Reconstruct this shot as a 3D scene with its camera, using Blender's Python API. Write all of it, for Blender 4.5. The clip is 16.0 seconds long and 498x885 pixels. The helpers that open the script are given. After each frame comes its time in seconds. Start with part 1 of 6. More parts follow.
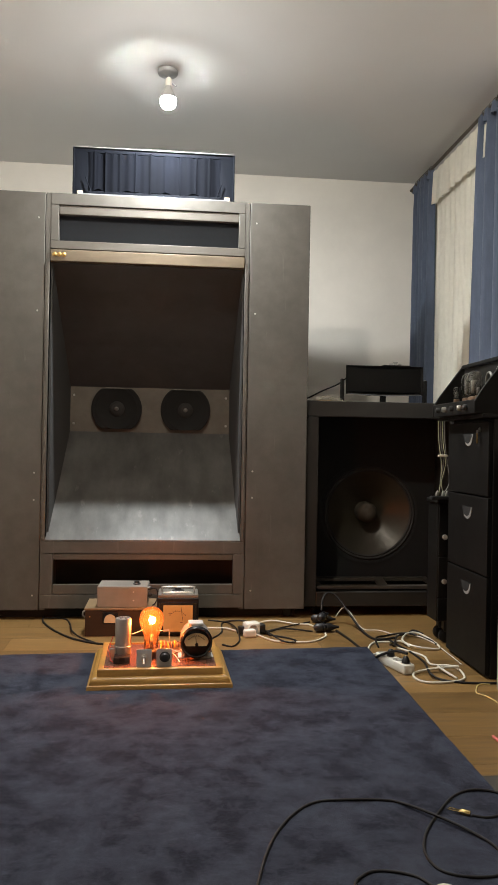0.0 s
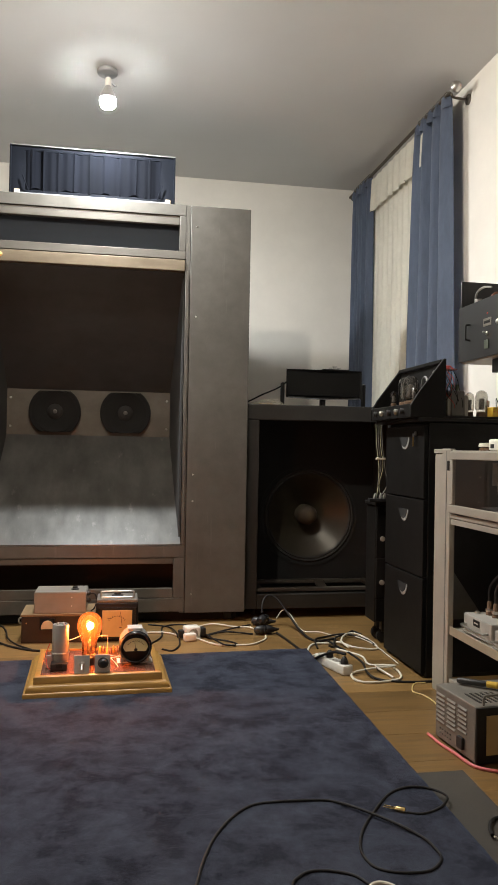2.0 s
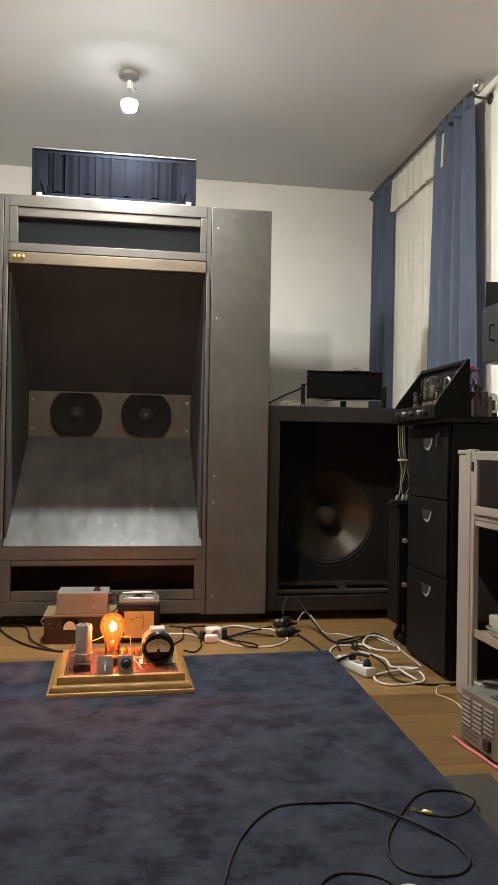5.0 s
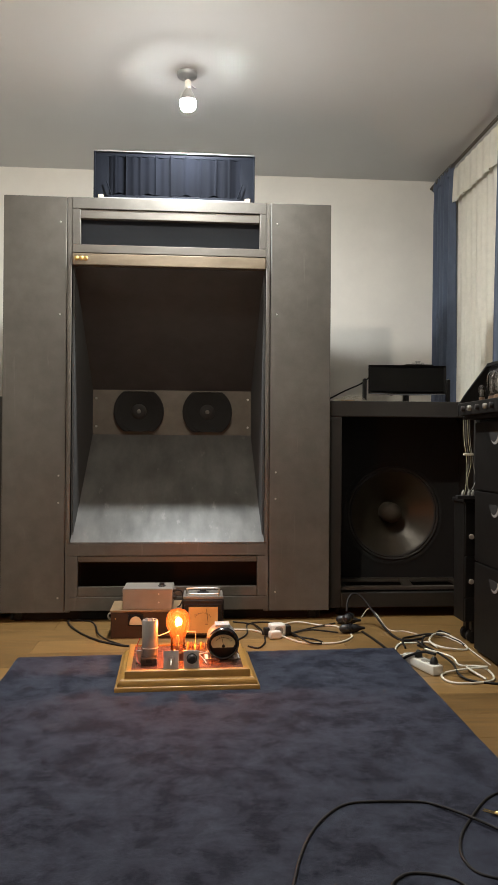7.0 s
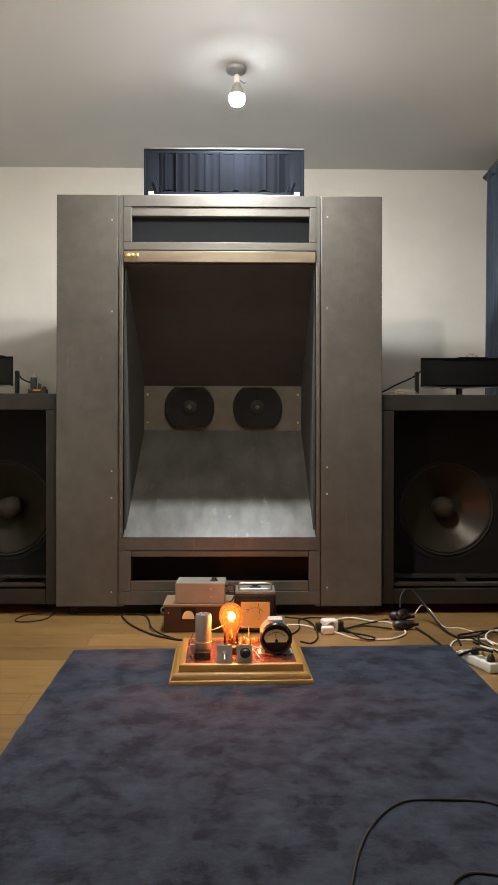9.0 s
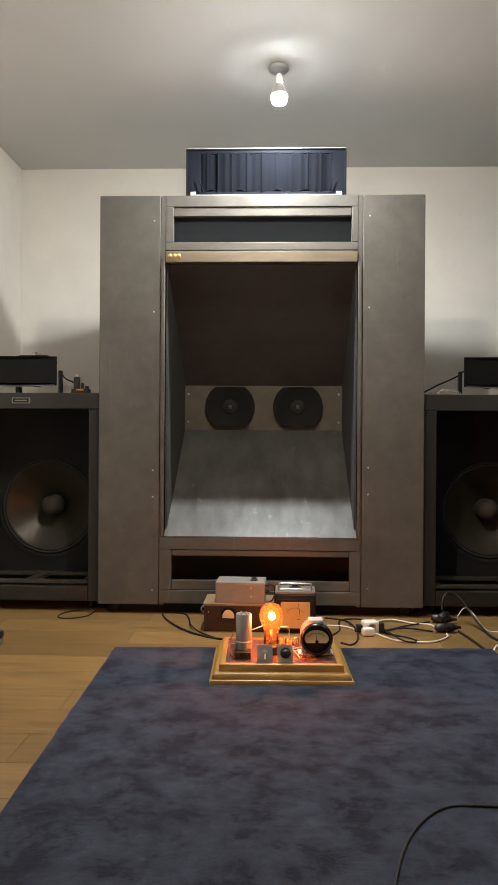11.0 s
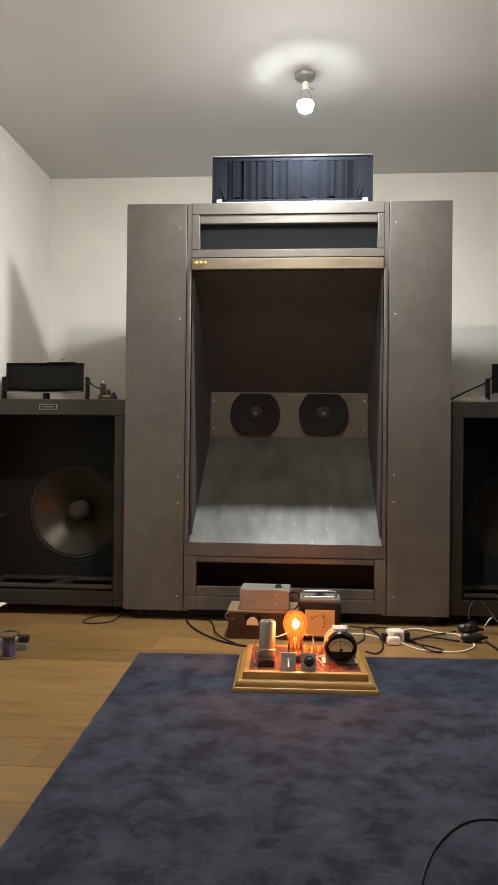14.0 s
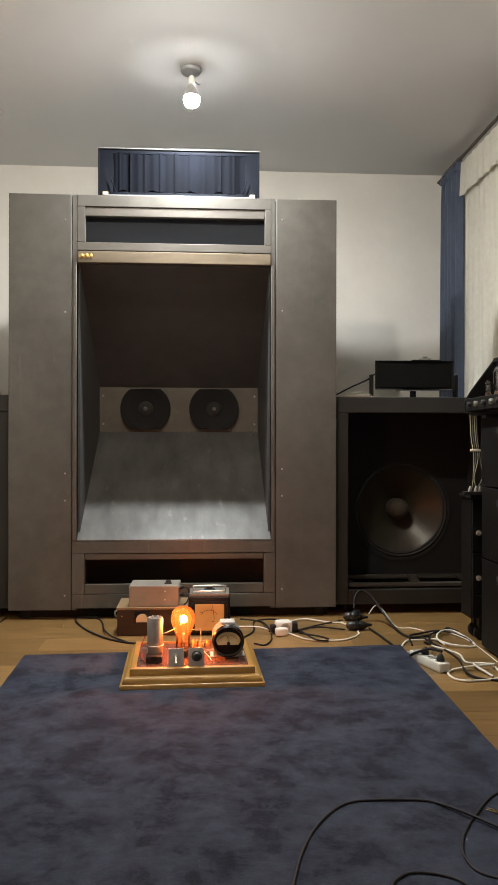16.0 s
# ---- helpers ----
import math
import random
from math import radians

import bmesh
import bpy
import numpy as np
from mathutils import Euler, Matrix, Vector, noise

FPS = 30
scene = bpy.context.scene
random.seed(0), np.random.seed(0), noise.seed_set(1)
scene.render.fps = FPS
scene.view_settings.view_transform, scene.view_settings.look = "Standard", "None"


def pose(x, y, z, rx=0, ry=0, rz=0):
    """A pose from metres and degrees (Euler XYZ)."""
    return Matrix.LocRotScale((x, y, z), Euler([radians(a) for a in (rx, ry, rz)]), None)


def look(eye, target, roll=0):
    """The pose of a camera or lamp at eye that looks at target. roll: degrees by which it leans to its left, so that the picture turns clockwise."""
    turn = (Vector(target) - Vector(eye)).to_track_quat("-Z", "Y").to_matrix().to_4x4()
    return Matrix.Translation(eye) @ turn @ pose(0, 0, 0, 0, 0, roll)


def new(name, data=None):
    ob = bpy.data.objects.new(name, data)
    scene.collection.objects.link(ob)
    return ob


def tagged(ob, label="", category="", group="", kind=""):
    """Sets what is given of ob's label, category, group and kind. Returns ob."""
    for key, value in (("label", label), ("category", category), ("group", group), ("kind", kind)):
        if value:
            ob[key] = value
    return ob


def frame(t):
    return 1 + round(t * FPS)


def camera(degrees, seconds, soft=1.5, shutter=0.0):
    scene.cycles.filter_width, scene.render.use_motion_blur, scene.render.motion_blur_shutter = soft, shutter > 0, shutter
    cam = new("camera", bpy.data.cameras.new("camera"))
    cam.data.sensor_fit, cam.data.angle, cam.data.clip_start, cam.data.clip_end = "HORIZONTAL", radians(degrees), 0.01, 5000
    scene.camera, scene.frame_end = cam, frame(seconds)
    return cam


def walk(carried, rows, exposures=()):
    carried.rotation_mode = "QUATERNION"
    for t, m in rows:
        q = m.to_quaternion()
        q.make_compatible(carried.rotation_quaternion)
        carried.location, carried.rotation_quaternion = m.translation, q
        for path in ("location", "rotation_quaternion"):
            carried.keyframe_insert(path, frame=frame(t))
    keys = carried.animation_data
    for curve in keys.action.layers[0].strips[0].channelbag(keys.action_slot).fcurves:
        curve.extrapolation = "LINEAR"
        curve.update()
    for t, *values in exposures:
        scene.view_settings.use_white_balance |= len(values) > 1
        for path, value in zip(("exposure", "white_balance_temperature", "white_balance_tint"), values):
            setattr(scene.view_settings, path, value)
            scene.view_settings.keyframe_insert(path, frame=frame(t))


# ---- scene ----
cam = camera(36.5, 16.0)
PATH = [
    (0, (0.246, 0.091, 0.833), (0.45, 2.08, 0.84), 1.0),
    (0.5, (0.249, 0.09, 0.836), (0.491, 2.075, 0.847), 1.1),
    (1, (0.252, 0.09, 0.833), (0.534, 2.07, 0.85), 1.1),
    (1.5, (0.256, 0.089, 0.835), (0.573, 2.064, 0.852), 1.0),
    (2, (0.254, 0.088, 0.835), (0.609, 2.056, 0.852), 1.0),
    (2.5, (0.258, 0.089, 0.835), (0.639, 2.052, 0.852), 1.0),
    (3, (0.259, 0.087, 0.836), (0.659, 2.047, 0.852), 1.1),
    (3.2, (0.26, 0.087, 0.837), (0.663, 2.047, 0.852), 1.1),
    (5.5, (0.231, 0.098, 0.824), (0.5, 2.08, 0.85), 0.9),
    (6, (0.228, 0.101, 0.822), (0.458, 2.087, 0.846), 0.8),
    (6.5, (0.224, 0.102, 0.825), (0.418, 2.093, 0.843), 0.6),
    (7, (0.224, 0.1, 0.826), (0.38, 2.094, 0.839), 0.4),
    (7.5, (0.219, 0.102, 0.828), (0.339, 2.098, 0.837), 0.1),
    (8, (0.218, 0.105, 0.827), (0.304, 2.103, 0.834), -0.0),
    (8.5, (0.213, 0.103, 0.827), (0.269, 2.103, 0.83), 0.0),
    (9, (0.209, 0.107, 0.821), (0.239, 2.106, 0.823), 0.1),
    (11.5, (0.197, 0.109, 0.822), (0.087, 2.106, 0.822), 0.5),
    (12, (0.194, 0.109, 0.819), (0.04, 2.103, 0.827), 0.7),
    (12.5, (0.194, 0.11, 0.822), (0.003, 2.101, 0.834), 0.9),
    (13, (0.193, 0.112, 0.819), (-0.012, 2.101, 0.837), 1.0),
    (13.5, (0.201, 0.107, 0.825), (0.008, 2.097, 0.843), 0.9),
    (14, (0.208, 0.111, 0.823), (0.065, 2.105, 0.84), 0.6),
    (14.5, (0.221, 0.106, 0.826), (0.15, 2.105, 0.836), 0.3),
    (15, (0.241, 0.107, 0.829), (0.246, 2.107, 0.831), 0.0),
    (15.5, (0.247, 0.109, 0.826), (0.322, 2.108, 0.827), -0.0),
    (16, (0.25, 0.106, 0.829), (0.376, 2.102, 0.832), 0.1),
]
walk(cam, [(t, look(e, p, r)) for t, e, p, r in PATH])

# ---- world and light ----
world = bpy.data.worlds.new("world")
scene.world = world
world.use_nodes = True
world.node_tree.nodes["Background"].inputs[0].default_value = (0.010, 0.009, 0.008, 1)
world.node_tree.nodes["Background"].inputs[1].default_value = 1.0
scene.view_settings.exposure = 1.90

BULB_POWER = 1750.0      # emission of the naked ceiling bulb
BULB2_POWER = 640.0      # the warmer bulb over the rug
TUBE_POWER = 250.0      # emission of the glowing tube's filament

# ---- plan, in metres ----
X0, X1 = -1.44, 1.855       # left and right wall
YB, YF = 4.886, -2.4        # far wall, wall behind the camera
H = 2.56                    # ceiling
FY = 3.70                   # front of the big horn cabinet
SY = 3.76                   # front of the bass cabinets


# ---- materials ----
def mat(name, col, rough=0.6, metal=0.0, vary=0.15, scale=8.0, bump=0.0, bscale=120.0, rvary=0.1, spec=0.5,
        col2=None, stretch=(1, 1, 1), sheen=0.0, coat=0.0, per_object=0.0, grime=0.0, scuff=0.0,
        sstretch=(22, 22, 1.4)):
    m = bpy.data.materials.new(name)
    m.use_nodes = True
    nt = m.node_tree
    p = nt.nodes["Principled BSDF"]
    tc = nt.nodes.new("ShaderNodeTexCoord")
    mp = nt.nodes.new("ShaderNodeMapping")
    mp.inputs["Scale"].default_value = stretch
    nt.links.new(tc.outputs["Object"], mp.inputs[0])
    n1 = nt.nodes.new("ShaderNodeTexNoise")
    n1.inputs["Scale"].default_value = scale
    n1.inputs["Detail"].default_value = 6
    n1.inputs["Roughness"].default_value = 0.62
    nt.links.new(mp.outputs[0], n1.inputs["Vector"])
    ramp = nt.nodes.new("ShaderNodeValToRGB")
    c2 = col2 if col2 else tuple(min(1, c * (1 + vary)) for c in col)
    c1 = tuple(c * (1 - vary) for c in col)
    ramp.color_ramp.elements[0].position, ramp.color_ramp.elements[1].position = 0.32, 0.68
    ramp.color_ramp.elements[0].color = (*c1, 1)
    ramp.color_ramp.elements[1].color = (*c2, 1)
    nt.links.new(n1.outputs[0], ramp.inputs[0])
    out = ramp.outputs[0]
    if grime:
        n3 = nt.nodes.new("ShaderNodeTexNoise")
        n3.inputs["Scale"].default_value = 2.3
        n3.inputs["Detail"].default_value = 8
        n3.inputs["Roughness"].default_value = 0.7
        nt.links.new(tc.outputs["Object"], n3.inputs["Vector"])
        r3 = nt.nodes.new("ShaderNodeMapRange")
        r3.inputs[1].default_value, r3.inputs[2].default_value = 0.35, 0.7
        r3.inputs[3].default_value, r3.inputs[4].default_value = 1 - grime, 1 + grime * 0.4
        nt.links.new(n3.outputs[0], r3.inputs[0])
        mx = nt.nodes.new("ShaderNodeMix")
        mx.data_type, mx.blend_type = "RGBA", "MULTIPLY"
        mx.inputs[0].default_value = 1
        nt.links.new(out, mx.inputs[6])
        nt.links.new(r3.outputs[0], mx.inputs[7])
        out = mx.outputs[2]
    if scuff:
        sm = nt.nodes.new("ShaderNodeMapping")
        sm.inputs["Scale"].default_value = sstretch
        nt.links.new(tc.outputs["Object"], sm.inputs[0])
        n5 = nt.nodes.new("ShaderNodeTexNoise")
        n5.inputs["Scale"].default_value = 1.0
        n5.inputs["Detail"].default_value = 5
        n5.inputs["Roughness"].default_value = 0.7
        nt.links.new(sm.outputs[0], n5.inputs["Vector"])
        r5 = nt.nodes.new("ShaderNodeMapRange")
        r5.inputs[1].default_value, r5.inputs[2].default_value = 0.62, 0.80
        r5.inputs[3].default_value, r5.inputs[4].default_value = 0.0, scuff
        nt.links.new(n5.outputs[0], r5.inputs[0])
        mx5 = nt.nodes.new("ShaderNodeMix")
        mx5.data_type = "RGBA"
        nt.links.new(r5.outputs[0], mx5.inputs[0])
        nt.links.new(out, mx5.inputs[6])
        mx5.inputs[7].default_value = (*[min(1, c * 2.2 + 0.03) for c in col], 1)
        out = mx5.outputs[2]
    if per_object:
        oi = nt.nodes.new("ShaderNodeObjectInfo")
        r4 = nt.nodes.new("ShaderNodeMapRange")
        r4.inputs[3].default_value, r4.inputs[4].default_value = 1 - per_object, 1 + per_object
        nt.links.new(oi.outputs["Random"], r4.inputs[0])
        mx2 = nt.nodes.new("ShaderNodeMix")
        mx2.data_type, mx2.blend_type = "RGBA", "MULTIPLY"
        mx2.inputs[0].default_value = 1
        nt.links.new(out, mx2.inputs[6])
        nt.links.new(r4.outputs[0], mx2.inputs[7])
        out = mx2.outputs[2]
    nt.links.new(out, p.inputs["Base Color"])
    rr = nt.nodes.new("ShaderNodeMapRange")
    rr.inputs[3].default_value = max(0.03, rough - rvary)
    rr.inputs[4].default_value = min(1, rough + rvary)
    nt.links.new(n1.outputs[0], rr.inputs[0])
    nt.links.new(rr.outputs[0], p.inputs["Roughness"])
    p.inputs["Metallic"].default_value = metal
    p.inputs["Specular IOR Level"].default_value = spec
    p.inputs["Sheen Weight"].default_value = sheen
    p.inputs["Coat Weight"].default_value = coat
    if bump:
        n2 = nt.nodes.new("ShaderNodeTexNoise")
        n2.inputs["Scale"].default_value = bscale
        n2.inputs["Detail"].default_value = 4
        nt.links.new(mp.outputs[0], n2.inputs["Vector"])
        b = nt.nodes.new("ShaderNodeBump")
        b.inputs["Strength"].default_value = bump
        b.inputs["Distance"].default_value = 0.004
        nt.links.new(n2.outputs[0], b.inputs["Height"])
        nt.links.new(b.outputs[0], p.inputs["Normal"])
    return m


def glow(name, col, strength, alpha=1.0):
    m = bpy.data.materials.new(name)
    m.use_nodes = True
    p = m.node_tree.nodes["Principled BSDF"]
    p.inputs["Base Color"].default_value = (*col, 1)
    p.inputs["Emission Color"].default_value = (*col, 1)
    p.inputs["Emission Strength"].default_value = strength
    p.inputs["Alpha"].default_value = alpha
    return m


def glass(name, col=(1, 1, 1), alpha=0.15, rough=0.03):
    m = bpy.data.materials.new(name)
    m.use_nodes = True
    nt = m.node_tree
    nt.nodes.remove(nt.nodes["Principled BSDF"])
    tr = nt.nodes.new("ShaderNodeBsdfTransparent")
    tr.inputs[0].default_value = (*col, 1)
    gl = nt.nodes.new("ShaderNodeBsdfGlossy")
    gl.inputs["Roughness"].default_value = rough
    fr = nt.nodes.new("ShaderNodeLayerWeight")
    fr.inputs[0].default_value = 0.5
    ad = nt.nodes.new("ShaderNodeMapRange")
    ad.inputs[1].default_value, ad.inputs[2].default_value = 0.35, 1.0
    ad.inputs[3].default_value, ad.inputs[4].default_value = 0.04 + alpha * 0.15, 0.55
    nt.links.new(fr.outputs["Facing"], ad.inputs[0])
    mx = nt.nodes.new("ShaderNodeMixShader")
    nt.links.new(ad.outputs[0], mx.inputs[0])
    nt.links.new(tr.outputs[0], mx.inputs[1])
    nt.links.new(gl.outputs[0], mx.inputs[2])
    nt.links.new(mx.outputs[0], nt.nodes["Material Output"].inputs[0])
    return m


M_WALL = mat("wall_paint", (0.81, 0.775, 0.72), 0.85, vary=0.03, scale=3, bump=0.10, bscale=90, grime=0.05)
M_CEIL = mat("ceiling_paint", (0.66, 0.66, 0.655), 0.9, vary=0.02, scale=2, bump=0.06, bscale=70)
M_WOODFLOOR = mat("oak_laminate", (0.190, 0.110, 0.038), 0.36, vary=0.28, scale=5, bump=0.05, bscale=60,
                  stretch=(0.7, 9, 1), per_object=0.22, rvary=0.08)
M_JOINT = mat("floor_joint", (0.06, 0.04, 0.02), 0.8)
M_GREY = mat("grey_brown_paint", (0.091, 0.084, 0.074), 0.46, vary=0.12, scale=14, bump=0.10, bscale=160, grime=0.24,
             rvary=0.12, scuff=0.55)
M_GREYTRIM = mat("grey_trim_paint", (0.098, 0.088, 0.076), 0.42, vary=0.14, scale=20, bump=0.12, bscale=120, grime=0.2,
                 stretch=(0.3, 1, 1))
M_RAMP = mat("worn_horn_paint", (0.088, 0.086, 0.080), 0.36, vary=0.34, scale=6, bump=0.08, bscale=80, grime=0.30,
             rvary=0.10, spec=0.95, scuff=0.9, sstretch=(16, 7, 7), stretch=(2.4, 0.8, 0.8))
M_INNER = mat("dark_horn_paint", (0.070, 0.070, 0.071), 0.65, vary=0.12, scale=10, bump=0.06, grime=0.2)
M_VOID = mat("soft_black", (0.008, 0.008, 0.008), 0.9, vary=0.1)
M_BLACK = mat("black_lacquer", (0.008, 0.0073, 0.0065), 0.45, vary=0.2, scale=9, bump=0.05, grime=0.25, spec=0.3)
M_BLACKSATIN = mat("black_satin", (0.0070, 0.0065, 0.006), 0.5, vary=0.15, scale=12, grime=0.2, spec=0.2)
M_SUB = mat("charcoal_frame", (0.018, 0.016, 0.0135), 0.5, vary=0.15, scale=12, bump=0.06, grime=0.2)
M_CONE = mat("speaker_cone", (0.034, 0.028, 0.018), 0.37, 0.2, vary=0.10, scale=20, rvary=0.03, spec=0.4)
M_PAPER = mat("driver_paper", (0.020, 0.019, 0.018), 0.75, vary=0.15, scale=30)
M_BRASS = mat("brass", (0.62, 0.42, 0.16), 0.3, 1.0, vary=0.1)
M_GOLD = mat("aged_gilt_strip", (0.17, 0.135, 0.095), 0.38, 0.35, vary=0.2, scale=9, stretch=(0.5, 3, 3), grime=0.2)
M_STEEL = mat("steel", (0.55, 0.54, 0.52), 0.3, 1.0, vary=0.08, scale=30)
M_HORN = mat("blue_black_lacquer", (0.004, 0.005, 0.008), 0.7, vary=0.15, scale=4, rvary=0.05, spec=0.06)
M_FOLD = mat("navy_pleated_cloth", (0.0026, 0.0031, 0.0050), 0.9, vary=0.3, scale=9, stretch=(3, 3, 0.3), spec=0.05)
M_WHITEPL = mat("white_plastic", (0.72, 0.70, 0.64), 0.45, vary=0.04, grime=0.12)
M_BLACKPL = mat("black_plastic", (0.016, 0.016, 0.017), 0.42, vary=0.1)
M_RUBBER = mat("black_rubber", (0.011, 0.010, 0.010), 0.55, vary=0.15, scale=40, spec=0.25)
M_CREAM = mat("cream_cable", (0.66, 0.62, 0.52), 0.5, vary=0.06, grime=0.15)
M_PINK = mat("pink_cable", (0.62, 0.16, 0.16), 0.45, vary=0.08)
M_ALU = mat("anodised_aluminium", (0.43, 0.395, 0.34), 0.42, 0.35, vary=0.05, scale=20, grime=0.15)
M_PINE = mat("varnished_oak_moulding", (0.36, 0.195, 0.047), 0.34, vary=0.22, scale=6, stretch=(1, 12, 8), bump=0.04)
M_COPPER = mat("mahogany_panel", (0.135, 0.056, 0.036), 0.24, vary=0.2, scale=5, stretch=(1, 8, 1), coat=0.2)
M_CURTAIN = mat("blue_curtain_cloth", (0.145, 0.180, 0.260), 0.85, vary=0.12, scale=30, bump=0.15, bscale=500,
                sheen=0.3, stretch=(1, 1, 0.3))
M_SHEER = mat("cream_curtain_cloth", (0.90, 0.87, 0.78), 0.9, vary=0.04, scale=30, bump=0.1, bscale=500)


# ---- building helpers ----
def bm_box(bm, x0, x1, y0, y1, z0, z1, bevel=0.0, seg=2, m=None):
    """A box with its edges rounded, added to bm."""
    before = set(bm.verts)
    vs = [bm.verts.new((x, y, z)) for x in (x0, x1) for y in (y0, y1) for z in (z0, z1)]
    fs = [(0, 1, 3, 2), (4, 6, 7, 5), (0, 4, 5, 1), (2, 3, 7, 6), (0, 2, 6, 4), (1, 5, 7, 3)]
    faces = [bm.faces.new([vs[i] for i in f]) for f in fs]
    if bevel > 0:
        edges = list({e for f in faces for e in f.edges})
        bmesh.ops.bevel(bm, geom=edges, offset=bevel, segments=seg, affect="EDGES", profile=0.5)
    if m is not None:
        bmesh.ops.transform(bm, matrix=m, verts=[v for v in bm.verts if v not in before])
    return bm


def box(x0, x1, y0, y1, z0, z1, bevel=0.004, seg=2, m=None):
    return bm_box(bmesh.new(), x0, x1, y0, y1, z0, z1, bevel, seg, m)


def bm_lathe(bm, profile, segs=24, m=None, cap=True):
    """Turn (radius, height) pairs round z."""
    rings = []
    before = set(bm.verts)
    for r, z in profile:
        if r < 1e-6:
            rings.append([bm.verts.new((0, 0, z))])
        else:
            rings.append([bm.verts.new((r * math.cos(2 * math.pi * i / segs), r * math.sin(2 * math.pi * i / segs), z))
                          for i in range(segs)])
    for a, b in zip(rings, rings[1:]):
        for i in range(segs):
            j = (i + 1) % segs
            if len(a) == 1 and len(b) == 1:
                continue
            if len(a) == 1:
                bm.faces.new((a[0], b[j], b[i]))
            elif len(b) == 1:
                bm.faces.new((a[i], a[j], b[0]))
            else:
                bm.faces.new((a[i], a[j], b[j], b[i]))
    if cap:
        for ring, flip in ((rings[0], True), (rings[-1], False)):
            if len(ring) > 2:
                bm.faces.new(ring[::-1] if flip else ring)
    if m is not None:
        bmesh.ops.transform(bm, matrix=m, verts=[v for v in bm.verts if v not in before])
    return bm


def lathe(profile, segs=24, m=None, cap=True, keep=None):
    bm = bm_lathe(bmesh.new(), profile, segs, m, cap)
    if keep:
        for v in bm.verts:
            v.co.z = min(max(v.co.z, keep[0]), keep[1])
    ROUND[id(bm)] = 48
    return bm


def toward(p, direction):
    """Pose at p whose z axis points along direction."""
    q = Vector((0, 0, 1)).rotation_difference(Vector(direction))
    return Matrix.Translation(p) @ q.to_matrix().to_4x4()


def smooth_path(pts, n=8):
    """Catmull-Rom through pts."""
    P = [Vector(p) for p in pts]
    P = [2 * P[0] - P[1]] + P + [2 * P[-1] - P[-2]]
    out = []
    for i in range(1, len(P) - 2):
        a, b, c, d = P[i - 1:i + 3]
        for k in range(n):
            t = k / n
            out.append(0.5 * ((2 * b) + (c - a) * t + (2 * a - 5 * b + 4 * c - d) * t * t + (3 * b - a - 3 * c + d) * t ** 3))
    out.append(P[-2])
    return out


def bm_tube(bm, pts, r, segs=8, smooth=8):
    path = smooth_path(pts, smooth) if smooth else [Vector(p) for p in pts]
    up = Vector((0.13, 0.21, 1)).normalized()
    rings = []
    for i, p in enumerate(path):
        d = (path[min(i + 1, len(path) - 1)] - path[max(i - 1, 0)])
        d = d.normalized() if d.length > 1e-9 else Vector((1, 0, 0))
        a = d.cross(up)
        a = a.normalized() if a.length > 1e-4 else Vector((1, 0, 0))
        b = d.cross(a)
        up = -b if b.dot(up) < 0 else b
        b = up
        a = d.cross(b).normalized()
        rings.append([bm.verts.new(p + r * (math.cos(2 * math.pi * k / segs) * a + math.sin(2 * math.pi * k / segs) * b))
                      for k in range(segs)])
    for a, b in zip(rings, rings[1:]):
        for i in range(segs):
            j = (i + 1) % segs
            bm.faces.new((a[i], a[j], b[j], b[i]))
    bm.faces.new(rings[0][::-1])
    bm.faces.new(rings[-1])
    return bm


def tube(pts, r, segs=8, smooth=8):
    bm = bm_tube(bmesh.new(), pts, r, segs, smooth)
    ROUND[id(bm)] = 70
    return bm


def bm_prism(bm, outline, axis, a, b):
    """Extrude an outline (pairs) along axis 'x', 'y' or 'z' from a to b."""
    def at(u, v, w):
        return {"x": (w, u, v), "y": (u, w, v), "z": (u, v, w)}[axis]
    A = [bm.verts.new(at(u, v, a)) for u, v in outline]
    B = [bm.verts.new(at(u, v, b)) for u, v in outline]
    bm.faces.new(A[::-1])
    bm.faces.new(B)
    n = len(outline)
    for i in range(n):
        j = (i + 1) % n
        bm.faces.new((A[i], A[j], B[j], B[i]))
    return bm


def prism(outline, axis, a, b, bevel=0.0):
    bm = bm_prism(bmesh.new(), outline, axis, a, b)
    if bevel:
        bmesh.ops.bevel(bm, geom=bm.edges[:], offset=bevel, segments=2, affect="EDGES", profile=0.5)
    return bm


ROUND = {}     # turned and swept shapes, which are shaded round


def mesh_of(name, bm, material, smooth=20):
    smooth = ROUND.pop(id(bm), smooth)
    bmesh.ops.recalc_face_normals(bm, faces=bm.faces[:])
    me = bpy.data.meshes.new(name)
    bm.to_mesh(me)
    bm.free()
    me.materials.append(material)
    if smooth:
        me.shade_smooth()
        me.set_sharp_from_angle(angle=radians(smooth))
    return me


def part(name, bm, material, parent, label="", smooth=20):
    ob = new(name, mesh_of(name, bm, material, smooth))
    ob.parent = parent
    if label:
        tagged(ob, label)
    return ob


def thing(name, label, category, group="", at=(0, 0, 0), turn=0, kind=""):
    e = new(name)
    e.matrix_basis = pose(*at, 0, 0, turn)
    return tagged(e, label, category, group, kind)


def single(name, bm, material, label, category, group="", kind="", smooth=20):
    return tagged(new(name, mesh_of(name, bm, material, smooth)), label, category, group, kind)


# ---- room ----
def wall_sheet(name, x0, x1, y0, y1, z0, z1, m=M_WALL, label=""):
    return single(name, box(x0, x1, y0, y1, z0, z1, 0), m, label, "wall", kind="structure", smooth=0)


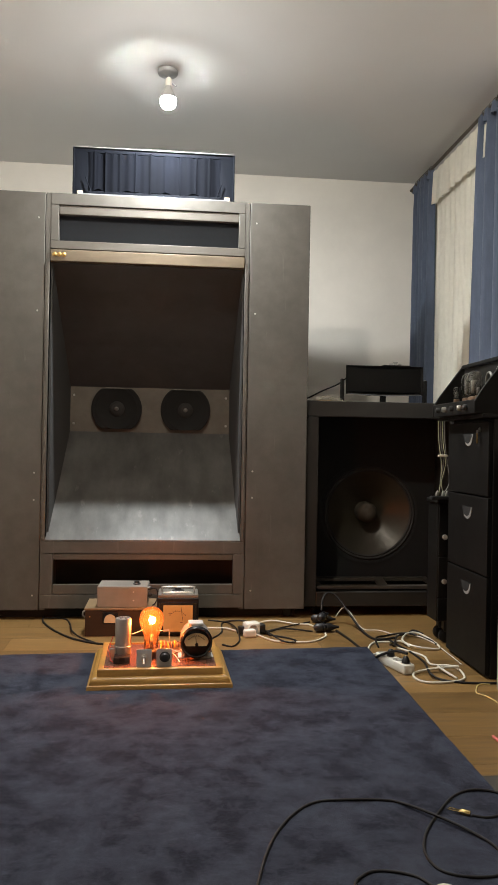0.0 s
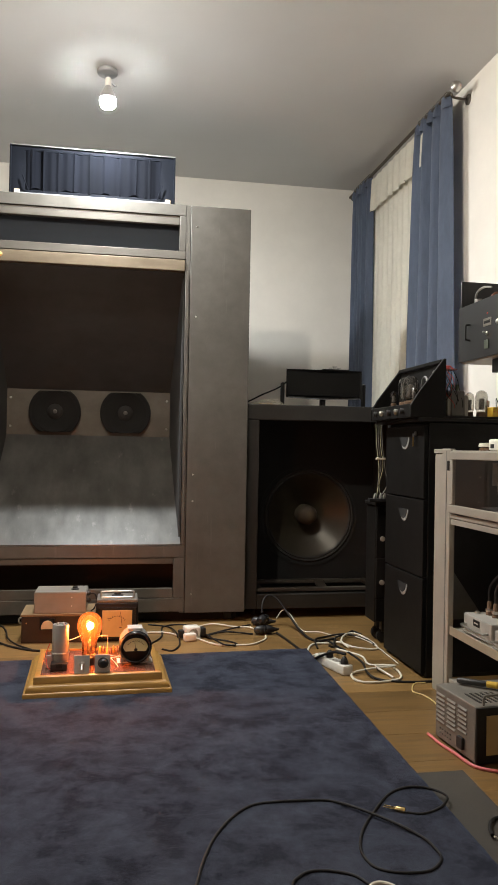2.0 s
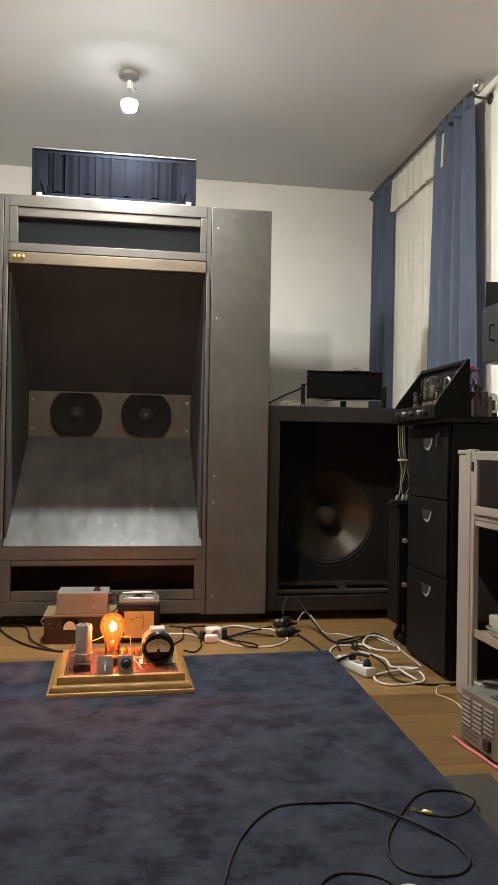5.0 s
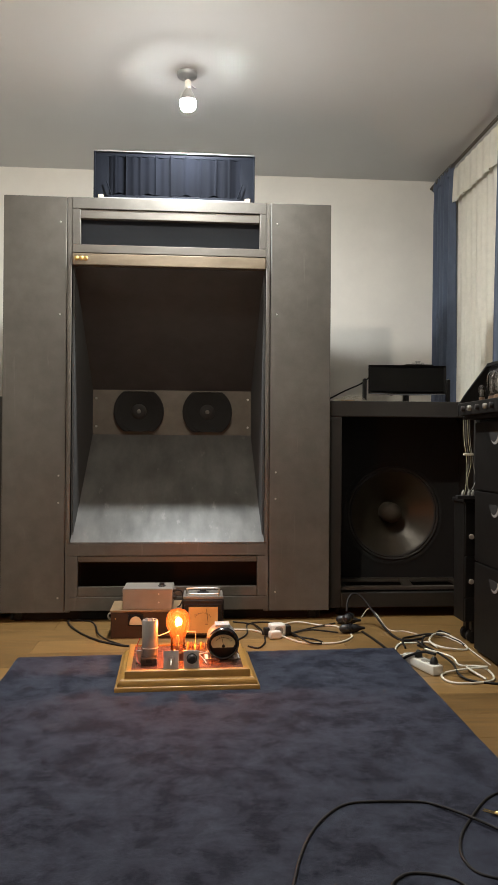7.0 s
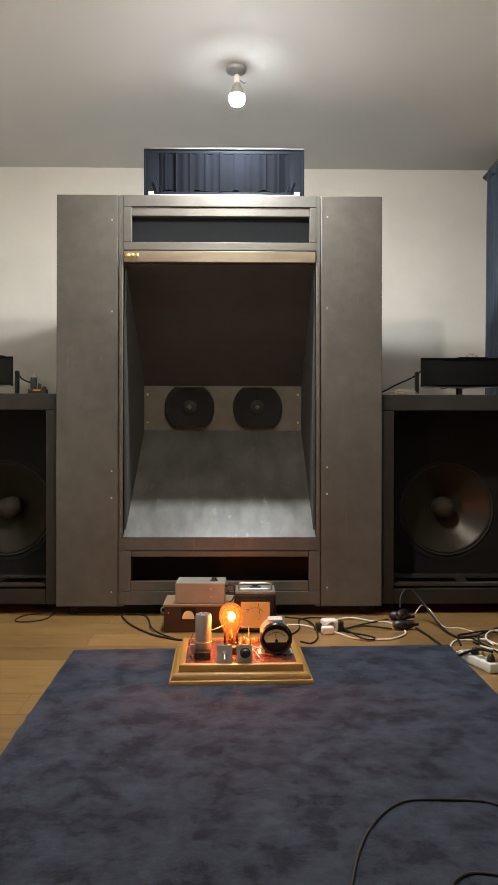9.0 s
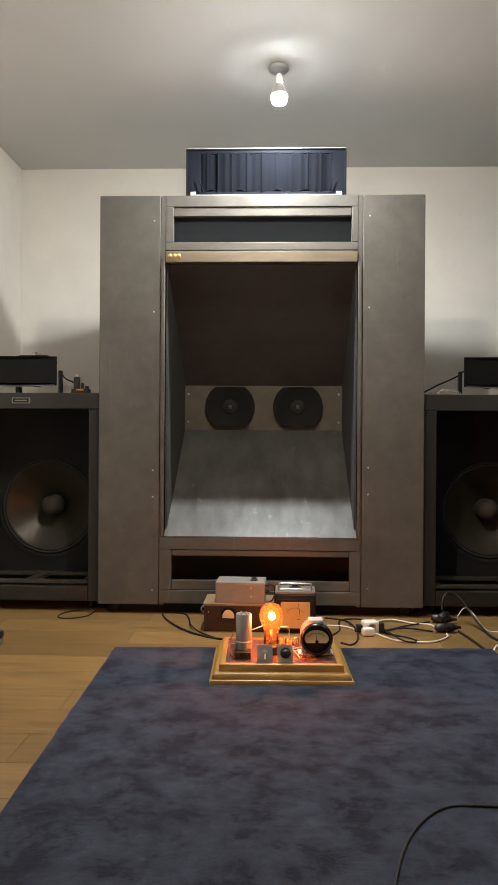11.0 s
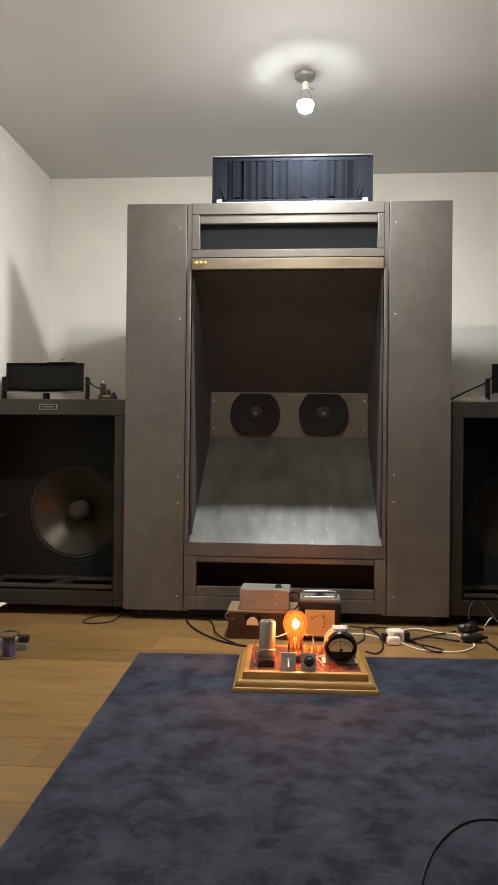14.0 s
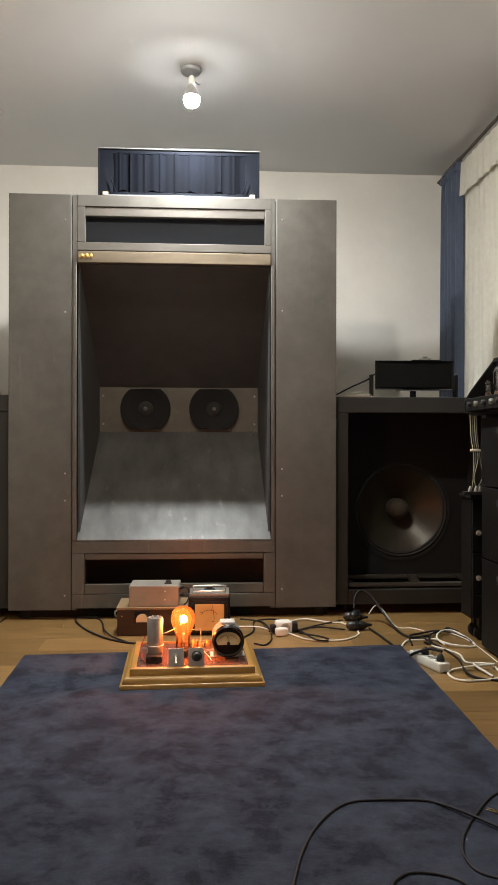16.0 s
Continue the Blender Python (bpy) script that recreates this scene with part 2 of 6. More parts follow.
W = 0.12
wall_sheet("wall_north", X0 - W, X1 + W, YB, YB + W, -0.1, H + 0.1, label="plain off-white painted far wall")
wall_sheet("wall_west", X0 - W, X0, YF, YB, -0.1, H + 0.1, label="plain off-white painted side wall")
wall_sheet("wall_south", X0 - W, X1 + W, YF - W, YF, -0.1, H + 0.1, label="plain off-white painted wall")
# east wall with the window opening behind the curtains
WY0, WY1, WZ0, WZ1 = 3.78, 4.62, 0.95, 2.34
wall_sheet("wall_east", X1, X1 + W, YF, WY0, -0.1, H + 0.1, label="off-white painted wall beside the curtained window")
eb = bmesh.new()
bm_box(eb, X1, X1 + W, WY1, YB, -0.1, H + 0.1)
bm_box(eb, X1, X1 + W, WY0, WY1, -0.1, WZ0)
bm_box(eb, X1, X1 + W, WY0, WY1, WZ1, H + 0.1)
single("wall_east_window", eb, M_WALL, "off-white painted wall around the window opening", "wall", kind="structure", smooth=0)
single("ceiling", box(X0 - W, X1 + W, YF - W, YB + W, H, H + 0.1, 0), M_CEIL, "smooth white painted ceiling", "ceiling",
       kind="structure", smooth=0)
floor = single("floor", box(X0 - W, X1 + W, YF - W, YB + W, -0.1, -0.004, 0), M_JOINT,
               "oak-toned laminate floor of long planks", "floor", kind="structure", smooth=0)


# ---- big horn loudspeaker ----
def big_horn():
    t = thing("horn_loudspeaker", "tall grey-painted cinema horn loudspeaker with flat side wings on the floor", "loudspeaker",
              at=(0.122, FY, 0))
    L, R = -0.457, 0.460          # mouth, from the middle
    CL, CR = -0.478, 0.480        # middle column
    BY = 0.75                     # depth of the driver board
    # wings: framed flat boards
    for s in (-1, 1):
        a, b = (-0.773, CL - 0.003) if s < 0 else (CR + 0.003, 0.775)
        w = part("wing", box(a, b, 0.0, 0.045, 0.045, 2.0, 0.003), M_GREY, t)
        for z in (0.124, 0.57, 0.697, 1.455, 1.89):
            x = b - 0.03 if s < 0 else a + 0.03
            part("screw", lathe([(0.0045, 0), (0.0045, 0.001), (0.003, 0.0018), (0, 0.002)], 10,
                                toward((x, 0.0, z + 0.01 * s), (0, -1, 0))), M_STEEL, w)
    # body behind the mouth
    side = [(0.001, 0.045), (0.80, 0.045), (0.80, 1.60), (0.62, 1.955), (0.03, 1.955), (0.03, 1.999), (0.001, 1.999)]
    part("side_panel", prism(side, "x", CL, L), M_GREY, t)
    part("side_panel", prism(side, "x", R, CR), M_GREY, t)
    part("top_panel", prism([(0.031, 1.932), (0.031, 1.9545), (0.619, 1.9545), (0.799, 1.599), (0.78, 1.59), (0.606, 1.932)], "x", L, R), M_GREY, t)
    part("back_panel", box(L, R, 0.775, 0.80, 0.05, 1.585, 0.002), M_INNER, t)
    # thin sheets added only to darken the horn's inner side walls
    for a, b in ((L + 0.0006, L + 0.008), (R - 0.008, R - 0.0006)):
        part("side_darkener", prism([(0.045, 0.40), (BY - 0.003, 0.88), (BY - 0.003, 1.16), (0.045, 1.672)], "x", a, b), M_SIDEDARK, t)
    # upper frame round the slot
    hx0, hx1, hz0, hz1 = -0.419, 0.429, 1.777, 1.901
    up = part("upper_frame", box(L, R, 0.0, 0.03, 1.945, 2.0, 0.003), M_GREY, t)
    part("rail", box(L, R, 0.0, 0.03, 1.738, hz0, 0.003), M_GREYTRIM, up)
    part("rail", box(hx0, hx1, 0.004, 0.03, hz1, 1.943, 0.003), M_GREYTRIM, up)
    part("stile", box(L, hx0, 0.0, 0.03, hz0, 1.945, 0.003), M_GREY, up)
    part("stile", box(hx1, R, 0.0, 0.03, hz0, 1.945, 0.003), M_GREY, up)
    part("grille_cloth", box(hx0 - 0.003, hx1 + 0.003, 0.045, 0.055, hz0 - 0.003, hz1 + 0.003, 0), M_CLOTH, up,
         "dark blue-black cloth behind the slot")
    # gilt strip over the mouth
    st = part("mouth_strip", box(L + 0.002, R - 0.002, -0.006, 0.03, 1.679, 1.734, 0.004), M_GOLD, t,
              "worn bronze-coloured strip")
    for i in range(3):
        part("badge_stud", lathe([(0.011, 0), (0.011, 0.002), (0.007, 0.005), (0, 0.006)], 14,
                                 toward((L + 0.022 + 0.021 * i, -0.0062, 1.710), (0, -1, 0))), M_BRASS, st)
    # thin lips beside the mouth
    for a, b in ((L - 0.016, L), (R, R + 0.016)):
        part("mouth_lip", box(a, b, -0.004, 0.04, 0.372, 1.68, 0.003), M_GREYTRIM, t)
    # horn inside: sloping roof, driver board, ramp
    bz0, bz1 = 0.896, 1.147
    arc = []
    for i in range(13):
        u = i / 12
        arc.append((0.03 + (BY - 0.03) * u, 1.676 + (bz1 - 1.676) * (u ** 1.15)))
    part("horn_roof", prism(arc + [(BY, bz1 + 0.02)] + [(0.03, 1.70)], "x", L + 0.0005, R - 0.0005), M_INNER, t)
    n = 18
    arc = []
    for i in range(n + 1):
        u = i / n
        arc.append((0.0 + BY * u, 0.374 + (bz0 - 0.374) * (0.97 * u + 0.03 * u * u)))
    part("horn_ramp", prism(arc + [(BY, bz0 - 0.12), (0.035, 0.30), (0.0325, 0.3672), (0.0, 0.3675)], "x", L + 0.0005, R - 0.0005), M_RAMP, t,
         "worn grey sloping horn floor")
    bd = part("driver_board", box(L, R, BY - 0.002, BY + 0.02, bz0 - 0.02, bz1 + 0.02, 0.0), M_BOARD, t, "faded brown board")
    for x in (-0.189, 0.200):
        d = part("driver", lathe([(0.142, 0.0), (0.142, 0.022), (0.132, 0.024), (0.126, 0.020), (0.118, 0.022), (0.110, 0.018),
                                  (0.045, 0.003), (0.042, 0.003)], 40, toward((x, BY - 0.004, 1.026), (0, -1, 0)), cap=False, keep=(0.912, 1.140)),
                 M_DRIVER, bd, "black cone driver with cut-off top and bottom")
        part("dust_cap", lathe([(0.044, 0.002), (0.040, 0.010), (0.025, 0.017), (0.012, 0.020), (0, 0.020)], 24,
                               toward((x, BY - 0.004, 1.026), (0, -1, 0)), cap=False), M_DUST, d)
        part("centre_nut", lathe([(0.013, 0.016), (0.011, 0.024), (0.006, 0.027), (0, 0.028)], 16,
                                 toward((x, BY - 0.004, 1.026), (0, -1, 0))), M_ANODEDULL, d)
    for x in (-0.43, 0.433):
        for z in (0.94, 1.10):
            part("screw", lathe([(0.007, 0), (0.006, 0.003), (0, 0.004)], 8, toward((x, BY - 0.002, z), (0, -1, 0))), M_STEEL, bd)
    # lower frame with its slot
    lx0, lx1, lz0, lz1 = -0.419, 0.426, 0.164, 0.280
    lo = part("lower_frame", box(CL, CR, 0.0, 0.03, lz1 + 0.030, 0.367, 0.003), M_GREY, t)
    part("rail", box(lx0, lx1, 0.004, 0.03, lz1, lz1 + 0.028, 0.003), M_GREYTRIM, lo)
    part("rail", box(lx0, lx1, 0.002, 0.03, 0.118, lz0, 0.003), M_GREYTRIM, lo)
    part("rail", box(CL, CR, 0.0, 0.03, 0.052, 0.116, 0.003), M_GREY, lo)
    part("stile", box(CL, lx0 - 0.001, 0.0, 0.03, 0.117, lz1 + 0.029, 0.003), M_GREY, lo)
    part("stile", box(lx1 + 0.001, CR, 0.0, 0.03, 0.117, lz1 + 0.029, 0.003), M_GREY, lo)
    part("slot_back", box(CL + 0.025, CR - 0.025, 0.33, 0.345, 0.06, 0.36, 0), M_SLOT, lo, "dark brown inside of the slot")
    for x in (-0.70, -0.40, 0.40, 0.70):
        for y in (0.14, 0.6):
            if abs(x) > 0.5 and y > 0.3:
                continue
            part("foot", box(x - 0.03, x + 0.03, y - 0.03, y + 0.03, 0.0, 0.046, 0.003), M_BLACK, t)
    # black box added to draw the shadowed gap under the cabinet
    part("gap_shadow", box(-0.74, 0.74, 0.062, 0.09, 0.0, 0.0445, 0), M_VOID, t)
    for s in (-1, 1):
        part("wing_brace", box(s * 0.70 - 0.02, s * 0.70 + 0.02, 0.046, 0.30, 0.0, 0.09, 0.003), M_BLACK, t)
    return t


M_CLOTH = mat("blue_black_cloth", (0.010, 0.014, 0.022), 0.8, vary=0.2, scale=60, bump=0.1, bscale=600)
M_BOARD = mat("faded_board", (0.115, 0.10, 0.08), 0.6, vary=0.15, scale=12, bump=0.08, grime=0.25)
M_ANODEDULL = mat("dull_steel", (0.16, 0.155, 0.14), 0.5, 0.4)
M_SIDEDARK = mat("side_darkening", (0.036, 0.036, 0.036), 0.8, vary=0.12)
M_DRIVER = mat("black_driver_paper", (0.009, 0.0088, 0.0085), 0.8, vary=0.15, scale=30, spec=0.3)
M_DUST = mat("dust_cap_felt", (0.020, 0.019, 0.017), 0.8)
M_SLOT = mat("slot_inside", (0.030, 0.014, 0.010), 0.8, vary=0.25, scale=8)
big_horn()


# ---- multicell horn on top ----
def top_horn():
    t = thing("wide_horn", "wide dark blue-black lacquered treble horn on top of the loudspeaker", "horn",
              at=(0.142, FY + 0.05, 2.001))
    # four flaring walls, mouth 0.765 x 0.205
    wd, ht, dp = 0.382, 0.112, 0.27
    zc = 0.02 + 0.105
    rings = []
    for u in np.linspace(0, 1, 14) ** 1.6:
        a = wd - (wd - 0.10) * (u ** 0.42)
        b = ht - (ht - 0.05) * (u ** 0.42)
        rings.append((a, b, dp * u))
    bm = bmesh.new()
    outer, inner = [], []
    for a, b, y in rings:
        outer.append([bm.verts.new((sx * a, y, zc + sz * b)) for sx, sz in ((-1, -1), (1, -1), (1, 1), (-1, 1))])
        inner.append([bm.verts.new((sx * (a - 0.008), y, zc + sz * (b - 0.008))) for sx, sz in ((-1, -1), (1, -1), (1, 1), (-1, 1))])
    for k in range(len(rings) - 1):
        for i in range(4):
            j = (i + 1) % 4
            bm.faces.new((outer[k][i], outer[k][j], outer[k + 1][j], outer[k + 1][i]))
            bm.faces.new((inner[k][i], inner[k + 1][i], inner[k + 1][j], inner[k][j]))
    for i in range(4):
        j = (i + 1) % 4
        bm.faces.new((outer[0][i], inner[0][i], inner[0][j], outer[0][j]))
    bm.faces.new(inner[-1])
    bm.faces.new(outer[-1][::-1])
    part("flare", bm, M_HORN, t, smooth=25)
    # mouth frame: thin bright edge on top, side cheeks
    part("top_edge", box(-wd - 0.004, wd + 0.004, -0.008, 0.006, zc + ht - 0.001, zc + ht + 0.004, 0.0015), M_EDGE, t,
         "thin worn pale edge")
    for s in (-1, 1):
        part("cheek", box(s * wd - 0.004, s * wd + 0.004, -0.008, 0.012, zc - ht, zc + ht - 0.002, 0.002), M_HORN, t)
    part("bottom_edge", box(-wd + 0.02, wd - 0.02, -0.008, 0.004, zc - ht - 0.002, zc - ht + 0.004, 0.001), M_EDGE, t)
    # pleated cloth stretched inside the mouth, with a few deeper folds
    bm = bmesh.new()
    folds = (-0.285, -0.235, -0.165, -0.09, -0.02, 0.05, 0.125, 0.20, 0.265)
    nx = 150
    cols = []
    for i in range(nx + 1):
        x = -0.358 + 0.716 * i / nx
        y = 0.006 + 0.0018 * math.sin(x * 70) + 0.0012 * math.sin(x * 173 + 1)
        for f in folds:
            y -= 0.005 * math.exp(-((x - f) / 0.004) ** 2)
        foot = 0.006 * math.sin(x * 41) + 0.004 * math.sin(x * 97 + 2)
        cols.append([bm.verts.new((x, y + dy, z)) for dy, z in
                     ((0, zc - ht + 0.022 + foot), (0.002, zc), (0, zc + ht - 0.012), (0.006, zc + ht - 0.012),
                      (0.008, zc), (0.006, zc - ht + 0.022 + foot))])
    for a, b in zip(cols, cols[1:]):
        for k in range(6):
            bm.faces.new((a[k], b[k], b[(k + 1) % 6], a[(k + 1) % 6]))
    part("pleated_cloth", bm, M_FOLD, t, "dark navy pleated cloth", smooth=60)
    for s in (-1, 1):
        part("foot", box(s * 0.352 - 0.013, s * 0.352 + 0.013, -0.004, 0.02, 0.0, 0.032, 0.003), M_FOOT, t, "pale wooden block")
        part("foot", box(s * 0.08 - 0.013, s * 0.08 + 0.013, 0.17, 0.20, 0.0, 0.066, 0.003), M_FOOT, t)
        part("bracket", tube([(s * 0.30, -0.006, zc - ht + 0.015), (s * 0.325, -0.008, zc - 0.03)], 0.0022, 6, 2), M_HORN, t)
    part("driver", lathe([(0.05, 0), (0.075, 0.02), (0.075, 0.10), (0.05, 0.12)], 24, toward((0, dp, zc), (0, 1, 0))), M_BLACK, t)
    return t


M_EDGE = mat("pale_metal_edge", (0.30, 0.31, 0.33), 0.35, 0.7, vary=0.2)
M_FOOT = mat("pale_block", (0.45, 0.36, 0.25), 0.6)
top_horn()


# ---- bass cabinets ----
def bass_cabinet(side):
    """Open-fronted bass cabinet; side -1 or 1: its driver sits toward the big horn."""
    x0, x1 = -0.395, 0.395
    zt, zb = 1.058, 0.045
    fr = 0.062
    t = thing("bass_cabinet", "black open-fronted bass cabinet with one large paper-cone driver", "loudspeaker", "bass cabinets",
              at=(-1.043 if side < 0 else 1.297, SY, 0))
    d = 0.62
    part("top_board", box(x0, x1, 0.0, d, zt - 0.025, zt, 0.003), M_SUB, t)
    part("side_board", box(x0, x0 + 0.024, 0.002, d, zb, zt - 0.026, 0.003), M_SUB, t)
    part("side_board", box(x1 - 0.024, x1, 0.002, d, zb, zt - 0.026, 0.003), M_SUB, t)
    part("bottom_board", box(x0 + 0.025, x1 - 0.025, 0.002, d, zb, zb + 0.025, 0.003), M_SUB, t)
    part("back_board", box(x0 + 0.025, x1 - 0.025, d - 0.02, d, zb + 0.026, zt - 0.026, 0), M_VOID, t)
    f = part("front_frame", box(x0 + 0.001, x1 - 0.001, -0.018, 0.0, zt - 0.078, zt, 0.004), M_SUB, t)
    part("stile", box(x0 + 0.001, x0 + fr, -0.018, 0.001, zb + 0.002, zt - 0.079, 0.004), M_SUB, f)
    part("stile", box(x1 - fr, x1 - 0.001, -0.018, 0.001, zb + 0.002, zt - 0.079, 0.004), M_SUB, f)
    part("bottom_rail", box(x0 + fr + 0.001, x1 - fr - 0.001, -0.018, 0.001, zb + 0.002, zb + 0.075, 0.004), M_SUB, f)
    # inner floor frame and baffle
    by = 0.30
    part("floor_slat", box(x0 + 0.07, x1 - 0.07, 0.015, 0.05, zb + 0.08, zb + 0.098, 0.003), M_SLAT, t)
    part("floor_slat", box(x0 + 0.07, x1 - 0.07, by - 0.06, by - 0.02, zb + 0.08, zb + 0.098, 0.003), M_SLAT, t)
    part("cross_slat", prism([(0.0, 0.051), (0.045, 0.051), (0.075, by - 0.061), (0.03, by - 0.061)], "z", zb + 0.08, zb + 0.097), M_SLAT, t)
    for s in (-1, 1):
        part("floor_slat", box(s * 0.31 - 0.02, s * 0.31 + 0.02, 0.051, by - 0.061, zb + 0.08, zb + 0.097, 0.003), M_SLAT, t)
    cx, cz, r = (0.010 if side > 0 else 0.047), 0.480, 0.272
    bm = bmesh.new()
    # baffle plate with a round hole
    ring = [bm.verts.new((cx + r * math.cos(2 * math.pi * i / 48), by, cz + r * math.sin(2 * math.pi * i / 48))) for i in range(48)]
    xa, xb, za, zb2 = x0 + 0.025, x1 - 0.025, zb + 0.026, zt - 0.027
    rim = []
    for i in range(48):
        a = 2 * math.pi * i / 48
        c, s = math.cos(a), math.sin(a)
        k = min(((xb if c > 0 else xa) - cx) / c if abs(c) > 1e-6 else 1e9, ((zb2 if s > 0 else za) - cz) / s if abs(s) > 1e-6 else 1e9)
        rim.append(bm.verts.new((cx + k * c, by, cz + k * s)))
    for i in range(48):
        j = (i + 1) % 48
        bm.faces.new((rim[i], rim[j], ring[j], ring[i]))
    part("baffle", bm, M_VOID, t, smooth=0)
    dr = part("driver", lathe([(r + 0.002, 0.001), (r + 0.002, 0.005), (r - 0.012, 0.006), (r - 0.020, 0.002)], 56,
                              toward((cx, by, cz), (0, -1, 0)), cap=False), M_VOID, t, "large bass driver in a black basket")
    part("surround", lathe([(r - 0.020, 0.004), (r - 0.028, 0.010), (r - 0.036, 0.004), (r - 0.042, 0.007), (r - 0.050, 0.0)], 56,
                           toward((cx, by, cz), (0, -1, 0)), cap=False), M_PAPER, dr)
    part("cone", lathe([(r - 0.048, 0.0), (0.185, -0.027), (0.14, -0.057), (0.10, -0.083), (0.06, -0.108), (0.0, -0.112)], 56,
                       toward((cx, by, cz), (0, -1, 0)), cap=False), M_CONE, dr, "glossy brown paper cone")
    part("dust_cap", lathe([(0.055, -0.106), (0.054, -0.030), (0.046, -0.008), (0.028, 0.008), (0, 0.014)], 28,
                           toward((cx, by, cz), (0, -1, 0)), cap=False), M_CAP, dr, "brown felt dome")
    if side < 0:
        pl = part("name_plate", box(-0.045, 0.045, -0.0215, -0.018, zt - 0.052, zt - 0.024, 0.001), M_PLATE, t, "small worn metal plate")
        part("plate_field", box(-0.039, 0.039, -0.0228, -0.0214, zt - 0.048, zt - 0.028, 0), M_BLACK, pl)
        part("plate_bar", box(-0.03, 0.03, -0.0238, -0.0226, zt - 0.041, zt - 0.035, 0), M_PLATE, pl)
        part("shelf_strip", box(x0 + 0.026, x0 + 0.10, 0.06, 0.24, 0.46, 0.472, 0.002), M_SLAT, t)
    for x in (x0 + 0.06, x1 - 0.06):
        for y in (0.06, d - 0.08):
            w = part("caster", lathe([(0.017, -0.009), (0.021, -0.006), (0.021, 0.006), (0.017, 0.009)], 16,
                                     toward((x, y, 0.021), (1, 0, 0))), M_RUBBER, t)
            part("fork", box(x - 0.014, x + 0.014, y - 0.012, y + 0.012, 0.036, zb + 0.001, 0.002), M_STEEL, w)
    return t


M_SLAT = mat("worn_slat", (0.060, 0.050, 0.040), 0.5, vary=0.2, scale=10, stretch=(0.4, 3, 3), grime=0.3)
M_CAP = mat("brown_felt", (0.045, 0.036, 0.024), 0.8, vary=0.12)
M_PLATE = mat("worn_plate", (0.24, 0.22, 0.19), 0.4, 0.7)
bass_cabinet(-1)
bass_cabinet(1)


# ---- rug ----
def rug():
    x0, x1, y0, y1 = -0.425, 1.055, 0.75, 3.10
    bm = bmesh.new()
    nx, ny = 120, 190
    grid = []
    for j in range(ny + 1):
        row = []
        for i in range(nx + 1):
            u, v = i / nx, j / ny
            x, y = x0 + (x1 - x0) * u, y0 + (y1 - y0) * v
            xl, xr = -0.437 + (3.06 - y) * 0.0255, 1.070 - (3.13 - y) * 0.020
            x = xl + (xr - xl) * u
            y += (u - 0.5) * 0.065
            k = min(u * 1.48, (1 - u) * 1.48, v * 2.35, (1 - v) * 2.35)
            z = 0.014 * min(1, (k / 0.012)) ** 0.5 + 0.002 + 0.0016 * noise.noise((x * 9, y * 9, 0)) + 0.0012 * noise.noise((x * 40, y * 40, 2))
            if k < 0.01:
                x += 0.004 * noise.noise((x * 14, y * 14, 3))
                y += 0.004 * noise.noise((x * 14, y * 14, 7))
            row.append(bm.verts.new((x, y, max(0.0012, z) if k > 0 else 0.001)))
        grid.append(row)
    for a, b in zip(grid, grid[1:]):
        for i in range(nx):
            bm.faces.new((a[i], a[i + 1], b[i + 1], b[i]))
    m = bpy.data.materials.new("navy_plush_pile")
    m.use_nodes = True
    nt = m.node_tree
    p = nt.nodes["Principled BSDF"]
    tc = nt.nodes.new("ShaderNodeTexCoord")
    mp = nt.nodes.new("ShaderNodeMapping")
    mp.inputs["Scale"].default_value = (0.85, 0.80, 1.0)
    nt.links.new(tc.outputs["Object"], mp.inputs[0])
    big = nt.nodes.new("ShaderNodeTexNoise")
    big.inputs["Scale"].default_value, big.inputs["Detail"].default_value = 10.5, 11
    big.inputs["Roughness"].default_value = 0.76
    big.inputs["Distortion"].default_value = 0.12
    nt.links.new(mp.outputs[0], big.inputs["Vector"])
    fine = nt.nodes.new("ShaderNodeTexNoise")
    fine.inputs["Scale"].default_value, fine.inputs["Detail"].default_value = 420, 2
    nt.links.new(tc.outputs["Object"], fine.inputs["Vector"])
    ramp = nt.nodes.new("ShaderNodeValToRGB")
    e = ramp.color_ramp.elements
    e[0].position, e[0].color = 0.435, (0.0105, 0.0103, 0.0145, 1)
    e[1].position, e[1].color = 0.62, (0.037, 0.041, 0.056, 1)
    k = e.new(0.472)
    k.color = (0.0208, 0.0220, 0.0315, 1)
    nt.links.new(big.outputs[0], ramp.inputs[0])
    mx = nt.nodes.new("ShaderNodeMix")
    mx.data_type, mx.blend_type = "RGBA", "MULTIPLY"
    mx.inputs[0].default_value = 0.7
    nt.links.new(ramp.outputs[0], mx.inputs[6])
    fr = nt.nodes.new("ShaderNodeMapRange")
    fr.inputs[1].default_value, fr.inputs[2].default_value = 0.3, 0.7
    fr.inputs[3].default_value, fr.inputs[4].default_value = 0.65, 1.35
    nt.links.new(fine.outputs[0], fr.inputs[0])
    nt.links.new(fr.outputs[0], mx.inputs[7])
    nt.links.new(mx.outputs[2], p.inputs["Base Color"])
    p.inputs["Roughness"].default_value = 0.95
    p.inputs["Specular IOR Level"].default_value = 0.1
    p.inputs["Sheen Weight"].default_value = 0.2
    p.inputs["Sheen Roughness"].default_value = 0.5
    p.inputs["Sheen Tint"].default_value = (0.35, 0.45, 0.75, 1)
    b1 = nt.nodes.new("ShaderNodeBump")
    b1.inputs["Strength"].default_value, b1.inputs["Distance"].default_value = 0.4, 0.003
    nt.links.new(fine.outputs[0], b1.inputs["Height"])
    b2 = nt.nodes.new("ShaderNodeBump")
    b2.inputs["Strength"].default_value, b2.inputs["Distance"].default_value = 0.25, 0.02
